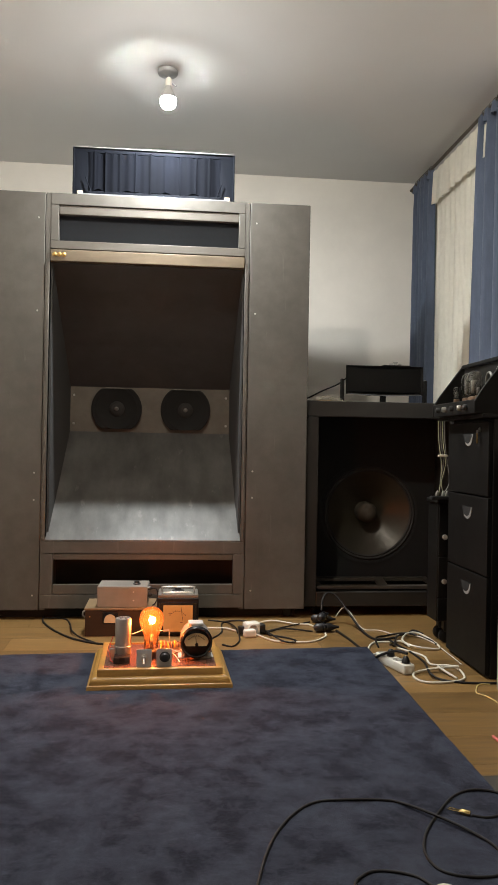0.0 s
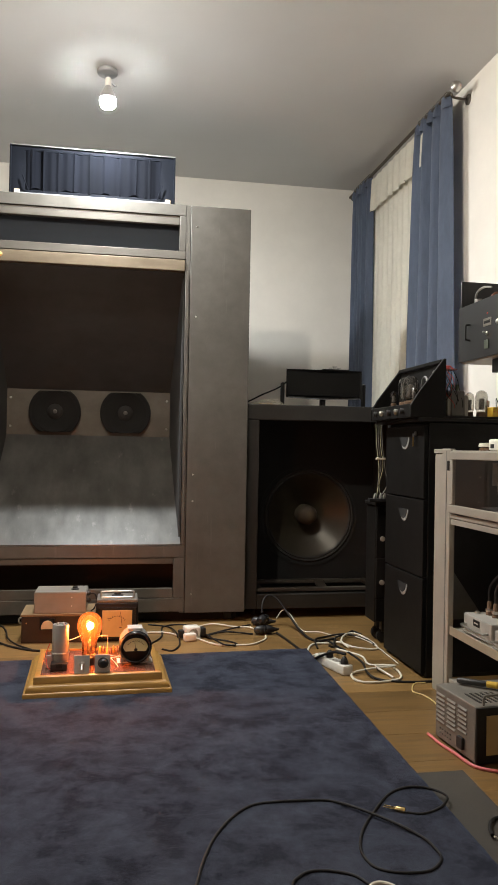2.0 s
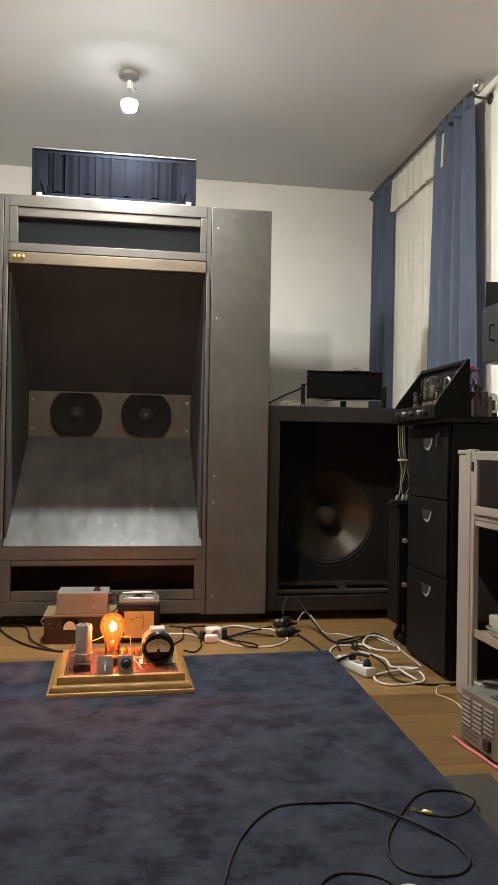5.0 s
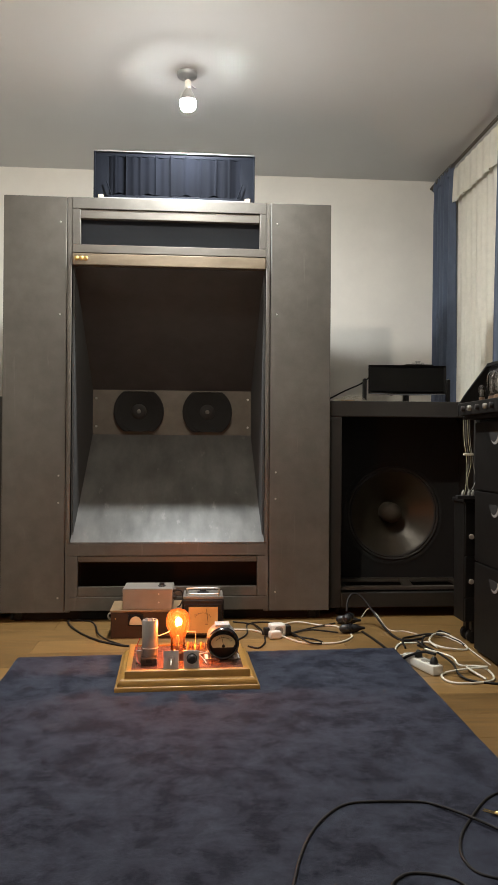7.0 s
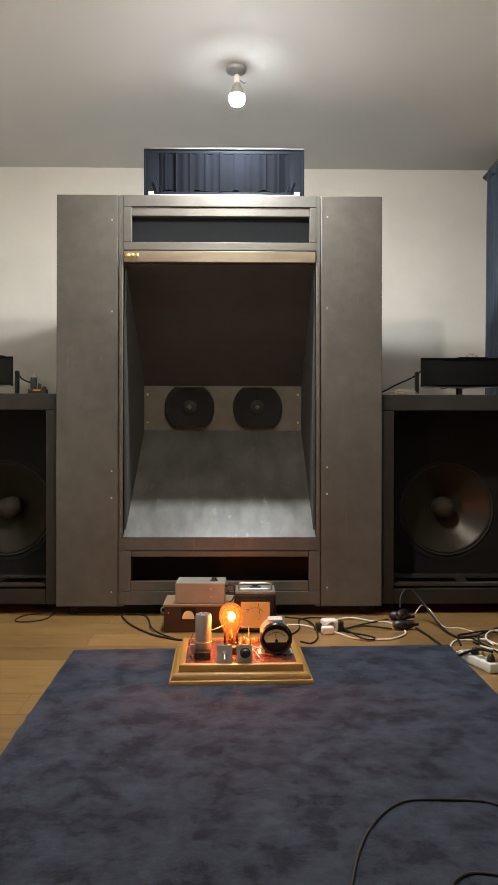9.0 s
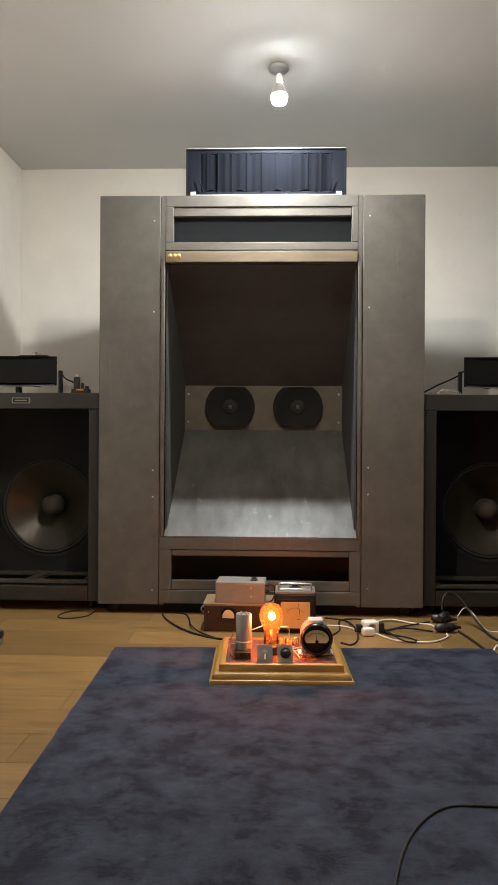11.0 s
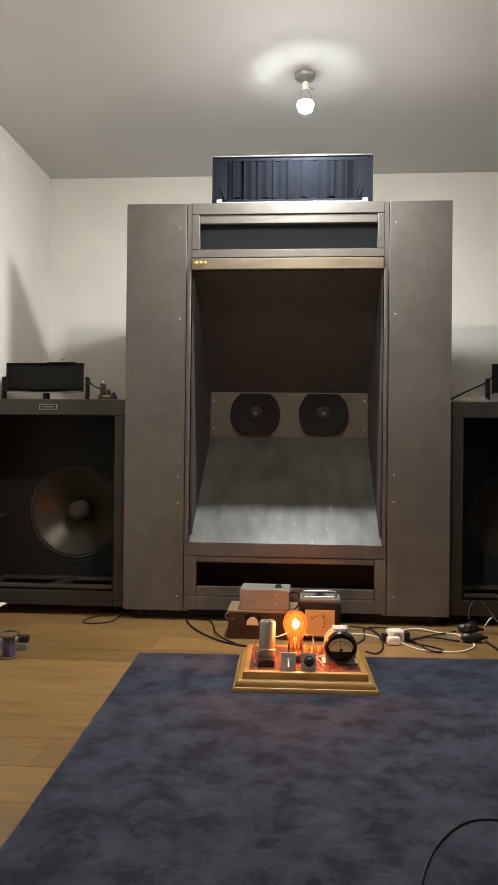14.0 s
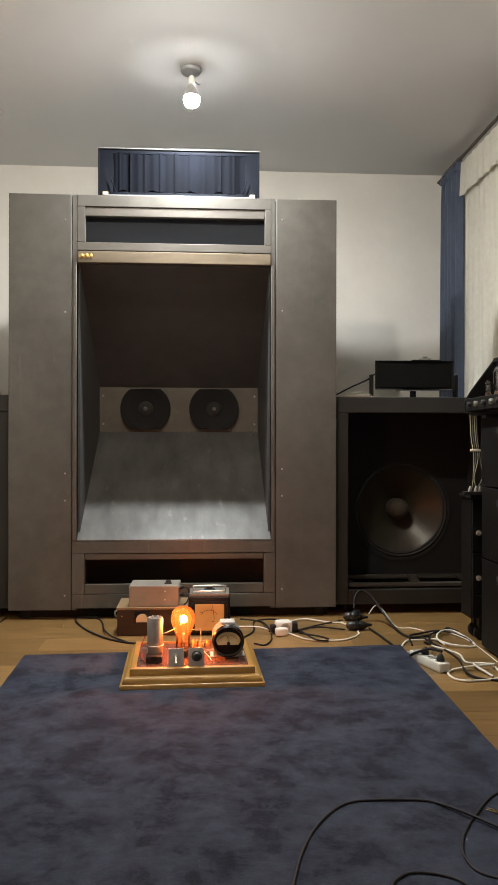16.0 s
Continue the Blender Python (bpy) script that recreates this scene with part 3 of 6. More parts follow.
    nt.links.new(big.outputs[0], b2.inputs["Height"])
    nt.links.new(b1.outputs[0], b2.inputs["Normal"])
    nt.links.new(b2.outputs[0], p.inputs["Normal"])
    r = single("rug", bm, m, "deep navy plush rug with brushed mottled pile on the floor", "rug", smooth=180)
    return r


rug()


# ---- naked bulb on the ceiling ----
def bulb_lamp(x, y, material):
    t = thing("ceiling_lamp", "naked white bulb in a holder hanging from a small ceiling rose", "lamp", "naked bulbs", at=(x, y, H))
    part("ceiling_rose", lathe([(0.047, -0.002), (0.047, -0.016), (0.043, -0.022), (0.016, -0.026), (0.010, -0.034), (0, -0.036)], 32),
         M_ROSE, t, "grey metal rose")
    part("cord", tube([(0, 0, -0.03), (0.002, -0.004, -0.036), (0.004, -0.010, -0.050)], 0.004, 8, 4), M_ROSE, t)
    hd = part("bulb_holder", lathe([(0.006, -0.052), (0.012, -0.058), (0.0145, -0.064), (0.0145, -0.094), (0.013, -0.098)], 20,
                                   pose(0.004, -0.016, 0.008, -6)), M_WHITEPL, t)
    part("clip", tube([(0.02, 0, -0.06), (0.036, 0, -0.073), (0.043, 0, -0.068)], 0.0025, 6, 4), M_ROSE, hd)
    part("bulb_collar", lathe([(0.014, -0.096), (0.017, -0.104), (0.027, -0.126), (0.0335, -0.142), (0.0372, -0.160)], 28, pose(0.004, -0.016, 0.008, -6), cap=False),
         M_COLLAR, t, "grey-white plastic bulb collar")
    part("frosted_shoulder", lathe([(0.0373, -0.1605), (0.0375, -0.168), (0.0362, -0.178), (0.0335, -0.185), (0.0292, -0.191)], 28, pose(0.004, -0.016, 0.008, -6), cap=False), M_SHOULDER, t,
         "frosted bulb shoulder")
    dome = part("bulb", lathe([(0.0290, -0.1913), (0.0200, -0.1965), (0.0100, -0.1995), (0, -0.2002)], 28, pose(0.004, -0.016, 0.008, -6), cap=False), material, t, "glowing white bulb dome")
    if dome.data.polygons[0].normal.z > 0:
        dome.data.flip_normals()
    return t


M_ROSE = mat("rose_metal", (0.26, 0.27, 0.28), 0.4, 0.3, vary=0.1)
M_COLLAR = mat("bulb_collar_plastic", (0.30, 0.30, 0.29), 0.5, vary=0.04)
M_SHOULDER = glow("frosted_glow", (0.94, 0.975, 0.965), 34.0)
M_BULB = glow("bulb_glow", (0.94, 0.975, 0.965), BULB_POWER)
M_BULB.cycles.emission_sampling = "FRONT"
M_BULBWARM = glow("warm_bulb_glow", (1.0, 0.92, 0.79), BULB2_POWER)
bulb_lamp(0.199, 3.60, M_BULB)


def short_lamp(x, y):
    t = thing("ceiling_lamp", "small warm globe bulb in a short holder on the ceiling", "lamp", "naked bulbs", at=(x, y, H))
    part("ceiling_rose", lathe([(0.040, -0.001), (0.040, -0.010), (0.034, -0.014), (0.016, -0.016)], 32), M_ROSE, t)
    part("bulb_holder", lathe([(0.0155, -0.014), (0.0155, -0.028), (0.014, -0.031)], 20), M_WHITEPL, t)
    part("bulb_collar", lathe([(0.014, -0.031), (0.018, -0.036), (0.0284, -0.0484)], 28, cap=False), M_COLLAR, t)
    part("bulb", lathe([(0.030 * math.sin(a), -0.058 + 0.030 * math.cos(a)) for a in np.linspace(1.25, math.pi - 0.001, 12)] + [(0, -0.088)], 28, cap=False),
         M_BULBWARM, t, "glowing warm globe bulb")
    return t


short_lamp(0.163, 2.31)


# ---- curtains on the window wall ----
def wavy_cloth(y0, y1, z0, z1, x, amp, folds, seed, gather=0.0, top_pinch=0.25, ny=None):
    """A hanging cloth in the plane x, with folds; y0 < y1."""
    rnd = random.Random(seed)
    ph = [rnd.uniform(0, 6.28) for _ in range(4)]
    ny = ny or int(folds * 14)
    nz = 26
    bm = bmesh.new()
    rows = []
    for j in range(nz + 1):
        v = j / nz
        z = z0 + (z1 - z0) * v
        row = []
        for i in range(ny + 1):
            u = i / ny
            w = 2 * math.pi * folds * u
            soft = 0.55 + 0.45 * (1 - v) if v < 0.93 else 0.55 * (1 - (v - 0.93) / 0.07 * top_pinch)
            d = amp * soft * (math.sin(w + ph[0] + 0.35 * math.sin(3 * v + ph[1])) + 0.22 * math.sin(1.7 * w + ph[2] + 1.2 * v))
            yy = y0 + (y1 - y0) * u + 0.012 * math.sin(w * 0.5 + ph[3]) * (1 - v)
            yy += gather * (1 - v) * (u - 0.5) * -1
            row.append(bm.verts.new((x + d, yy, z)))
        rows.append(row)
    for a, b in zip(rows, rows[1:]):
        for i in range(ny):
            bm.faces.new((a[i], a[i + 1], b[i + 1], b[i]))
    geom = bmesh.ops.solidify(bm, geom=bm.faces[:], thickness=0.003)
    return bm


def curtains():
    cx = 1.765
    a = thing("curtain", "blue heavy curtain gathered in folds at the rod end", "curtain", "blue curtains")
    part("cloth", wavy_cloth(3.368, 3.745, 0.05, 2.492, cx, 0.034, 3.6, 3, gather=-0.14), M_CURTAIN, a, smooth=180)
    part("header_tape", wavy_cloth(3.370, 3.73, 2.445, 2.505, cx - 0.006, 0.018, 4.5, 3), M_CURTAIN, a, smooth=180)
    b = thing("curtain", "blue heavy curtain gathered in the far corner of the rod", "curtain", "blue curtains")
    part("cloth", wavy_cloth(4.455, 4.755, 0.05, 2.492, cx, 0.030, 4.5, 8), M_CURTAIN, b, smooth=180)
    part("header_tape", wavy_cloth(4.458, 4.752, 2.445, 2.505, cx - 0.006, 0.018, 4.5, 8), M_CURTAIN, b, smooth=180)
    c = thing("sheer_curtain", "cream curtain drawn across the window with a short valance", "curtain")
    part("cloth", wavy_cloth(3.69, 4.51, 0.30, 2.46, cx + 0.034, 0.013, 11, 5), M_SHEER, c, smooth=180)
    part("valance", wavy_cloth(3.68, 4.51, 2.285, 2.478, cx + 0.006, 0.007, 9, 12), M_SHEER, c, smooth=180)
    r = thing("curtain_rod", "dark metal curtain rod with a glass ball end", "curtain rod")
    part("rod", tube([(cx, 3.338, 2.503), (cx, 4.86, 2.503)], 0.0095, 12, 0), M_RODM, r)
    fn = part("finial", lathe([(0.010, 0), (0.014, 0.004), (0.010, 0.010), (0.020, 0.018), (0.027, 0.032), (0.027, 0.042), (0.018, 0.058), (0, 0.064)],
                              20, toward((cx, 3.339, 2.503), (0, -1, 0))), M_STEEL, r, "polished ball")
    for y in (3.356, 4.845):
        part("bracket", tube([(cx, y, 2.503), (cx + 0.01, y, 2.483), (cx + 0.05, y, 2.478), (X1 - 0.002, y, 2.478)], 0.006, 8, 4), M_RODM, r)
        part("wall_plate", lathe([(0.025, 0), (0.025, 0.006), (0.018, 0.010)], 16, toward((X1 - 0.0005, y, 2.478), (-1, 0, 0))), M_RODM, r)
    for i in range(16):
        y = 3.39 + i * 0.044 if i < 8 else 4.47 + (i - 8) * 0.037
        part("ring", tube([(cx + 0.015 * math.cos(k), y, 2.503 + 0.015 * math.sin(k)) for k in np.linspace(0, 6.2832, 13)], 0.0022, 6, 0), M_RODM, r)


M_RODM = mat("rod_metal", (0.10, 0.085, 0.07), 0.35, 0.8, vary=0.15)
curtains()


def window():
    w = thing("window_1", "dark night window behind closed curtains", "window", kind="structure")
    x = X1 + 0.07
    for y0, y1, z0, z1 in ((WY0, WY0 + 0.06, WZ0, WZ1), (WY1 - 0.06, WY1, WZ0, WZ1), (WY0 + 0.061, WY1 - 0.061, WZ0, WZ0 + 0.06),
                           (WY0 + 0.061, WY1 - 0.061, WZ1 - 0.06, WZ1), (4.17, 4.23, WZ0 + 0.061, WZ1 - 0.061)):
        part("window_frame", box(x - 0.03, x + 0.03, y0, y1, z0, z1, 0.004), M_WHITEPL, w)
    for y0, y1 in ((WY0 + 0.062, 4.169), (4.231, WY1 - 0.062)):
        part("pane", box(x - 0.003, x + 0.003, y0, y1, WZ0 + 0.062, WZ1 - 0.062, 0), M_GLASS, w)
    part("window_sill", box(X1 - 0.005, X1 + 0.04, WY0 + 0.001, WY1 - 0.001, WZ0 - 0.024, WZ0 - 0.001, 0.004), M_WHITEPL, w)


M_GLASS = glass("clear_glass")
window()


# ---- small horns standing on the bass cabinets ----
def small_horn(x, side):
    t = thing("small_horn", "wide black lacquered treble horn standing on a bass cabinet", "horn", "small horns", at=(x, 4.02, 1.0585))
    w, z0, z1, dp = 0.210, 0.056, 0.208, 0.24
    zc, hh = (z0 + z1) / 2, (z1 - z0) / 2
    bm = bmesh.new()
    loops = []
    # outer skin to the back, then the inside from the throat to the mouth
    for u, inner in [(0, 0), (0.3, 0), (0.6, 0), (1, 0), (1, 1), (0.6, 1), (0.3, 1), (0.02, 1)]:
        a = w - 0.12 * u - (0.007 if inner else 0)
        b = hh - 0.055 * u - (0.007 if inner else 0)
        bow = 0.012
        loops.append([bm.verts.new(p) for p in
                      [(-a, dp * u, zc - b), (0, dp * u - bow * (1 - u), zc - b - 0.008 * (1 - u)), (a, dp * u, zc - b),
                       (a, dp * u, zc + b), (0, dp * u - bow * (1 - u), zc + b), (-a, dp * u, zc + b)]])
    for p, q in zip(loops, loops[1:]):
        for i in range(6):
            j = (i + 1) % 6
            bm.faces.new((p[i], p[j], q[j], q[i]))
    for i in range(6):
        j = (i + 1) % 6
        bm.faces.new((loops[-1][i], loops[-1][j], loops[0][j], loops[0][i]))
    bmesh.ops.recalc_face_normals(bm, faces=bm.faces[:])
    part("flare", bm, M_BLACKSATIN, t, smooth=30)
    part("throat_plate", box(-w + 0.05, w - 0.05, 0.10, 0.108, zc - hh + 0.03, zc + hh - 0.024, 0.002), M_BLACKGLOSS, t)
    part("mouth_cover", box(-w + 0.009, w - 0.009, 0.008, 0.012, zc - hh + 0.013, zc + hh - 0.009, 0.001), M_BLACKSATIN, t, "satin black front cover")
    part("lower_lip", tube([(-w + 0.01, -0.004, z0 + 0.001), (0, -0.016, z0 - 0.006), (w - 0.01, -0.004, z0 + 0.001)], 0.003, 6, 8), M_EDGE, t, "bright lower lip")
    for s in (-1, 1):
        part("side_bracket", box(s * (w + 0.016) - 0.008, s * (w + 0.016) + 0.008, 0.0, 0.035, 0.0, 0.135, 0.003), M_BLACK, t)
        part("bolt", lathe([(0.006, 0), (0.006, 0.005), (0, 0.006)], 8, toward((s * (w + 0.016), 0.016, 0.134), (0, 0, 1))), M_STEEL, t)
    part("centre_foot", box(-0.012, 0.012, 0.01, 0.05, 0.0, z0 - 0.004, 0.002), M_BLACK, t)
    part("base_rail", box(-w - 0.02, w + 0.02, 0.04, 0.06, 0.0, 0.012, 0.002), M_BLACK, t)
    tp = part("clamp_plate", box(0.0, 0.15, 0.03, 0.12, z1 + 0.001, z1 + 0.010, 0.002), M_BLACK, t)
    part("wing_nut", lathe([(0.022, 0), (0.022, 0.004), (0.009, 0.007), (0.009, 0.014), (0.014, 0.016), (0.014, 0.020), (0, 0.021)], 14,
                           toward((0.075, 0.06, z1 + 0.009), (0, 0, 1))), M_STEEL, tp)
    for s in (-1, 1):
        part("wing", box(0.075 + s * 0.024 - 0.010, 0.075 + s * 0.024 + 0.010, 0.057, 0.063, z1 + 0.014, z1 + 0.022, 0.002), M_STEEL, tp)
    part("driver", lathe([(0.05, 0), (0.062, 0.01), (0.062, 0.09), (0.045, 0.10)], 24, toward((0, dp, zc), (0, 1, 0))), M_BLACK, t)
    return t


M_BLACKGLOSS = mat("black_gloss", (0.009, 0.009, 0.010), 0.22, vary=0.2, scale=5)
small_horn(1.370, 1)
small_horn(-1.160, -1)


def terminal_block():
    t = thing("terminal_block", "small dark connector block with an orange strip on a bass cabinet", "connector", at=(-0.79, 3.90, 1.0585))
    part("base", box(-0.045, 0.045, -0.02, 0.02, 0, 0.030, 0.002), M_BLACKPL, t)
    part("post", box(-0.035, -0.008, -0.014, 0.014, 0.030, 0.090, 0.003), M_BLACKPL, t)
    part("post", box(0.0, 0.014, -0.01, 0.01, 0.030, 0.060, 0.003), M_BLACKPL, t)
    part("post", box(0.022, 0.040, -0.01, 0.01, 0.030, 0.044, 0.003), M_BLACKPL, t)
    part("strip", box(-0.02, 0.018, -0.0225, -0.0195, 0.020, 0.029, 0.001), M_ORANGE, t, "orange strip")
    part("knob", lathe([(0.008, 0), (0.008, 0.010), (0.004, 0.014), (0, 0.014)], 12, pose(-0.021, 0, 0.090)), M_STEEL, t)


M_ORANGE = mat("orange_plastic", (0.6, 0.22, 0.03), 0.5)
terminal_block()


def cable(pts, r, m, label, smooth=8):
    return single("cable", tube(pts, r, 8, smooth), m, label, "cable", smooth=60)


cable([(-0.93, 4.03, 1.19), (-0.90, 3.98, 1.155), (-0.865, 3.95, 1.135), (-0.825, 3.905, 1.122)], 0.004, M_RUBBER,
      "short black cable from a small horn to its connector")
cable([(1.17, 4.06, 1.20), (1.12, 4.04, 1.165), (1.03, 4.0, 1.125), (0.95, 3.96, 1.085), (0.90, 3.95, 1.065)], 0.004, M_RUBBER,
      "black cable running from a small horn behind the wing")


def loose_wires():
    t = thing("loose_wires", "tangle of thin pale wires lying on the bass cabinet", "wires", at=(1.02, 3.86, 1.0585))
    rnd = random.Random(4)
    for k in range(7):
        pts = [(-0.09 + 0.045 * i + rnd.uniform(-0.02, 0.02), rnd.uniform(-0.03, 0.03), 0.002 + rnd.uniform(0, 0.036) * (0 < i < 4)) for i in range(5)]
        part("wire", tube(pts, 0.0013, 6, 5), M_CREAM, t)
    part("lug_strip", box(-0.06, 0.05, 0.02, 0.035, 0, 0.012, 0.002), M_PALEBRD, t)


M_PALEBRD = mat("paxolin", (0.42, 0.30, 0.17), 0.5)
loose_wires()


# ---- black cabinet by the window ----
def drawer_cabinet():
    x0, x1, y0, y1, zt = 1.388, 1.80, 2.72, 3.115, 0.948
    t = thing("drawer_cabinet", "tall black cabinet with half-round finger holes in its drawers", "cabinet")
    part("body", box(x0 + 0.018, x1, y0, y1, 0.0, zt - 0.002, 0.003), M_BLACK, t)
    for i, (a, b) in enumerate(((0.012, 0.365), (0.371, 0.655), (0.661, 0.935))):
        d = part("drawer", box(x0, x0 + 0.017, y0 + 0.003, y1 - 0.003, a, b, 0.003), M_BLACKSATIN, t)
        zc = b - 0.045
        out = [(2.905 + 0.042 * math.cos(math.pi + math.pi * k / 16), zc + 0.046 * math.sin(math.pi + math.pi * k / 16)) for k in range(17)]
        # pale half-disc paints the hole's lit rim, the black one its shaded inside
        part("finger_hole", prism(out, "x", x0 - 0.0025, x0 + 0.004), M_HOLE, d, "half-round finger hole with its lit rim painted pale")
        part("hole_shade", prism([(q + 0.007, r + 0.010) for q, r in out if r < zc - 0.002], "x", x0 - 0.0035, x0 - 0.0005), M_VOID, d)
    part("worktop", box(x0 - 0.03, X1 - 0.006, y0 - 0.015, y1 + 0.055, zt - 0.001, zt + 0.014, 0.003), M_BLACK, t)
    k = part("lock", lathe([(0.009, 0), (0.009, 0.004), (0, 0.005)], 12, toward((x0 - 0.0002, 2.80, 0.905), (-1, 0, 0))), M_STEEL, t)
    part("key", box(x0 - 0.012, x0 - 0.009, 2.795, 2.807, 0.870, 0.904, 0.001), M_STEEL, k)
    part("key", box(x0 - 0.016, x0 - 0.0125, 2.79, 2.799, 0.855, 0.892, 0.001), M_BRASS, k)


M_HOLE = mat("finger_hole_lit_rim", (0.34, 0.34, 0.33), 0.4, 0.3)
drawer_cabinet()


def small_drawers():
    t = thing("small_drawer_unit", "low black drawer unit with steel knobs beside the cabinet", "drawers", at=(1.380, 3.200, 0))
    part("body", box(0.0, 0.42, 0.012, 0.13, 0.095, 0.60, 0.003), M_BLACK, t)
    for a, b in ((0.10, 0.195), (0.20, 0.372), (0.378, 0.596)):
        d = part("drawer", box(0.003, 0.417, 0.0, 0.011, a, b, 0.003), M_BLACKSATIN, t)
        if a > 0.15:
            part("knob", lathe([(0.006, 0), (0.006, 0.008), (0.011, 0.012), (0.011, 0.018), (0, 0.02)], 14,
                               toward((0.024, 0.0, 0.27 if a < 0.3 else 0.458), (0, -1, 0))), M_ALU, d)
    part("top", box(-0.008, 0.43, -0.005, 0.135, 0.601, 0.616, 0.003), M_BLACK, t)
    for x in (0.05, 0.38):
        for y in (0.035, 0.10):
            c = part("caster", lathe([(0.02, -0.012), (0.03, -0.008), (0.03, 0.008), (0.02, 0.012)], 16, toward((x, y, 0.031), (0, 1, 0))), M_RUBBER, t)
            part("stem", box(x - 0.012, x + 0.012, y - 0.016, y + 0.016, 0.05, 0.096, 0.003), M_BLACKPL, c)


small_drawers()


def hanging_leads():
    t = thing("test_leads", "bunch of pale wires hanging down beside the black cabinet", "wires", at=(1.382, 3.185, 0.62))
    rnd = random.Random(9)
    for k, dx in enumerate((-0.006, 0.003, 0.012, 0.02)):
        pts = [(dx - 0.01, 0.0, 0.33), (dx - 0.004, 0.004, 0.24), (dx + 0.004, -0.006, 0.15), (dx + rnd.uniform(-0.01, 0.02), 0.0, 0.07),
               (dx + rnd.uniform(-0.02, 0.02), -0.004, 0.012)]
        part("wire", tube(pts, 0.0016, 6, 6), M_WIREGREY if k % 2 else M_WIREGREEN, t)
    part("wire_tie", box(-0.014, 0.028, -0.008, 0.008, 0.178, 0.187, 0.002), M_CREAM, t)
    b = part("clip_bar", box(-0.045, 0.040, -0.016, 0.012, -0.003, 0.012, 0.003), M_BLACKPL, t)
    for x in (-0.02, 0.005, 0.022):
        part("clip", lathe([(0.006, 0), (0.007, 0.012), (0.003, 0.024), (0, 0.025)], 10, toward((x, -0.004, 0.011), (0.2, 0, 1))), M_STEEL, b)


M_WIREGREY = mat("grey_wire", (0.22, 0.22, 0.20), 0.5)
M_WIREGREEN = mat("pale_green_wire", (0.45, 0.46, 0.30), 0.5)
hanging_leads()


# ---- valves ----
def valve(parent, x, y, z, r, h, m, name="valve"):
    g = part(name, lathe([(r * 0.62, 0.0), (r, h * 0.22), (r, h * 0.72), (r * 0.8, h * 0.9), (r * 0.35, h * 0.985), (0, h)], 22, pose(x, y, z + 0.014), cap=False),
             m, parent, "clear glass valve")
    part("valve_base", lathe([(r * 0.8, 0), (r * 0.85, 0.004), (r * 0.8, 0.018), (r * 0.6, 0.02)], 18, pose(x, y, z)), M_BROWNBASE, g)
    part("anode", lathe([(r * 0.42, h * 0.18), (r * 0.45, h * 0.2), (r * 0.45, h * 0.62), (r * 0.40, h * 0.64), (0, h * 0.66)], 10, pose(x, y, z + 0.014)), M_ANODE, g)
    return g


M_BROWNBASE = mat("valve_base_brown", (0.12, 0.07, 0.04), 0.45)
M_ANODE = mat("grey_anode", (0.17, 0.165, 0.16), 0.4, 0.6)
M_TUBEGLASS = glass("valve_glass", (0.70, 0.68, 0.64), 0.35, 0.06)


def sloped_amplifier():
    t = thing("valve_amplifier", "black valve amplifier with sloping side panels on the black cabinet", "amplifier", at=(1.33, 2.715, 0.962))
    side = [(0.0, 0.0), (0.138, 0.0), (0.138, 0.221), (0.128, 0.222), (0.028, 0.088), (0.0, 0.045)]
    part("side_panel", prism(side, "y", 0.0, 0.012, 0.002), M_BLACKSATIN, t)
    part("side_panel", prism(side, "y", 0.43, 0.442, 0.002), M_BLACKSATIN, t)
    part("top_bar", box(0.118, 0.137, 0.0125, 0.4295, 0.205, 0.219, 0.002), M_BLACKSATIN, t)
    ch = part("chassis", box(0.002, 0.136, 0.0125, 0.4295, 0.0, 0.052, 0.003), M_BLACKSATIN, t)
    part("back_plate", box(0.131, 0.136, 0.0125, 0.4295, 0.053, 0.204, 0.001), M_BLACK, t)
    for i, y in enumerate((0.08, 0.14, 0.22, 0.30, 0.37)):
        part("knob", lathe([(0.011, 0), (0.011, 0.010), (0.008, 0.014), (0, 0.014)], 14, toward((0.002, y, 0.026), (-1, 0, 0))),
             M_STEEL if i % 2 else M_BLACKPL, ch)
    valve(t, 0.065, 0.16, 0.052, 0.030, 0.105, M_TUBEGLASS)
    valve(t, 0.075, 0.24, 0.052, 0.030, 0.105, M_TUBEGLASS)
    valve(t, 0.06, 0.33, 0.052, 0.014, 0.055, M_TUBEGLASS)
    valve(t, 0.05, 0.09, 0.052, 0.014, 0.055, M_TUBEGLASS)
    part("coil_ring", tube([(0.122, 0.16 + 0.028 * math.cos(k), 0.13 + 0.036 * math.sin(k)) for k in np.linspace(0, 6.2832, 25)], 0.005, 8, 0), M_STEEL, t)
    part("coil_ring", tube([(0.122, 0.07 + 0.020 * math.cos(k), 0.15 + 0.030 * math.sin(k)) for k in np.linspace(0, 6.2832, 25)], 0.005, 8, 0), M_STEEL, t)


sloped_amplifier()


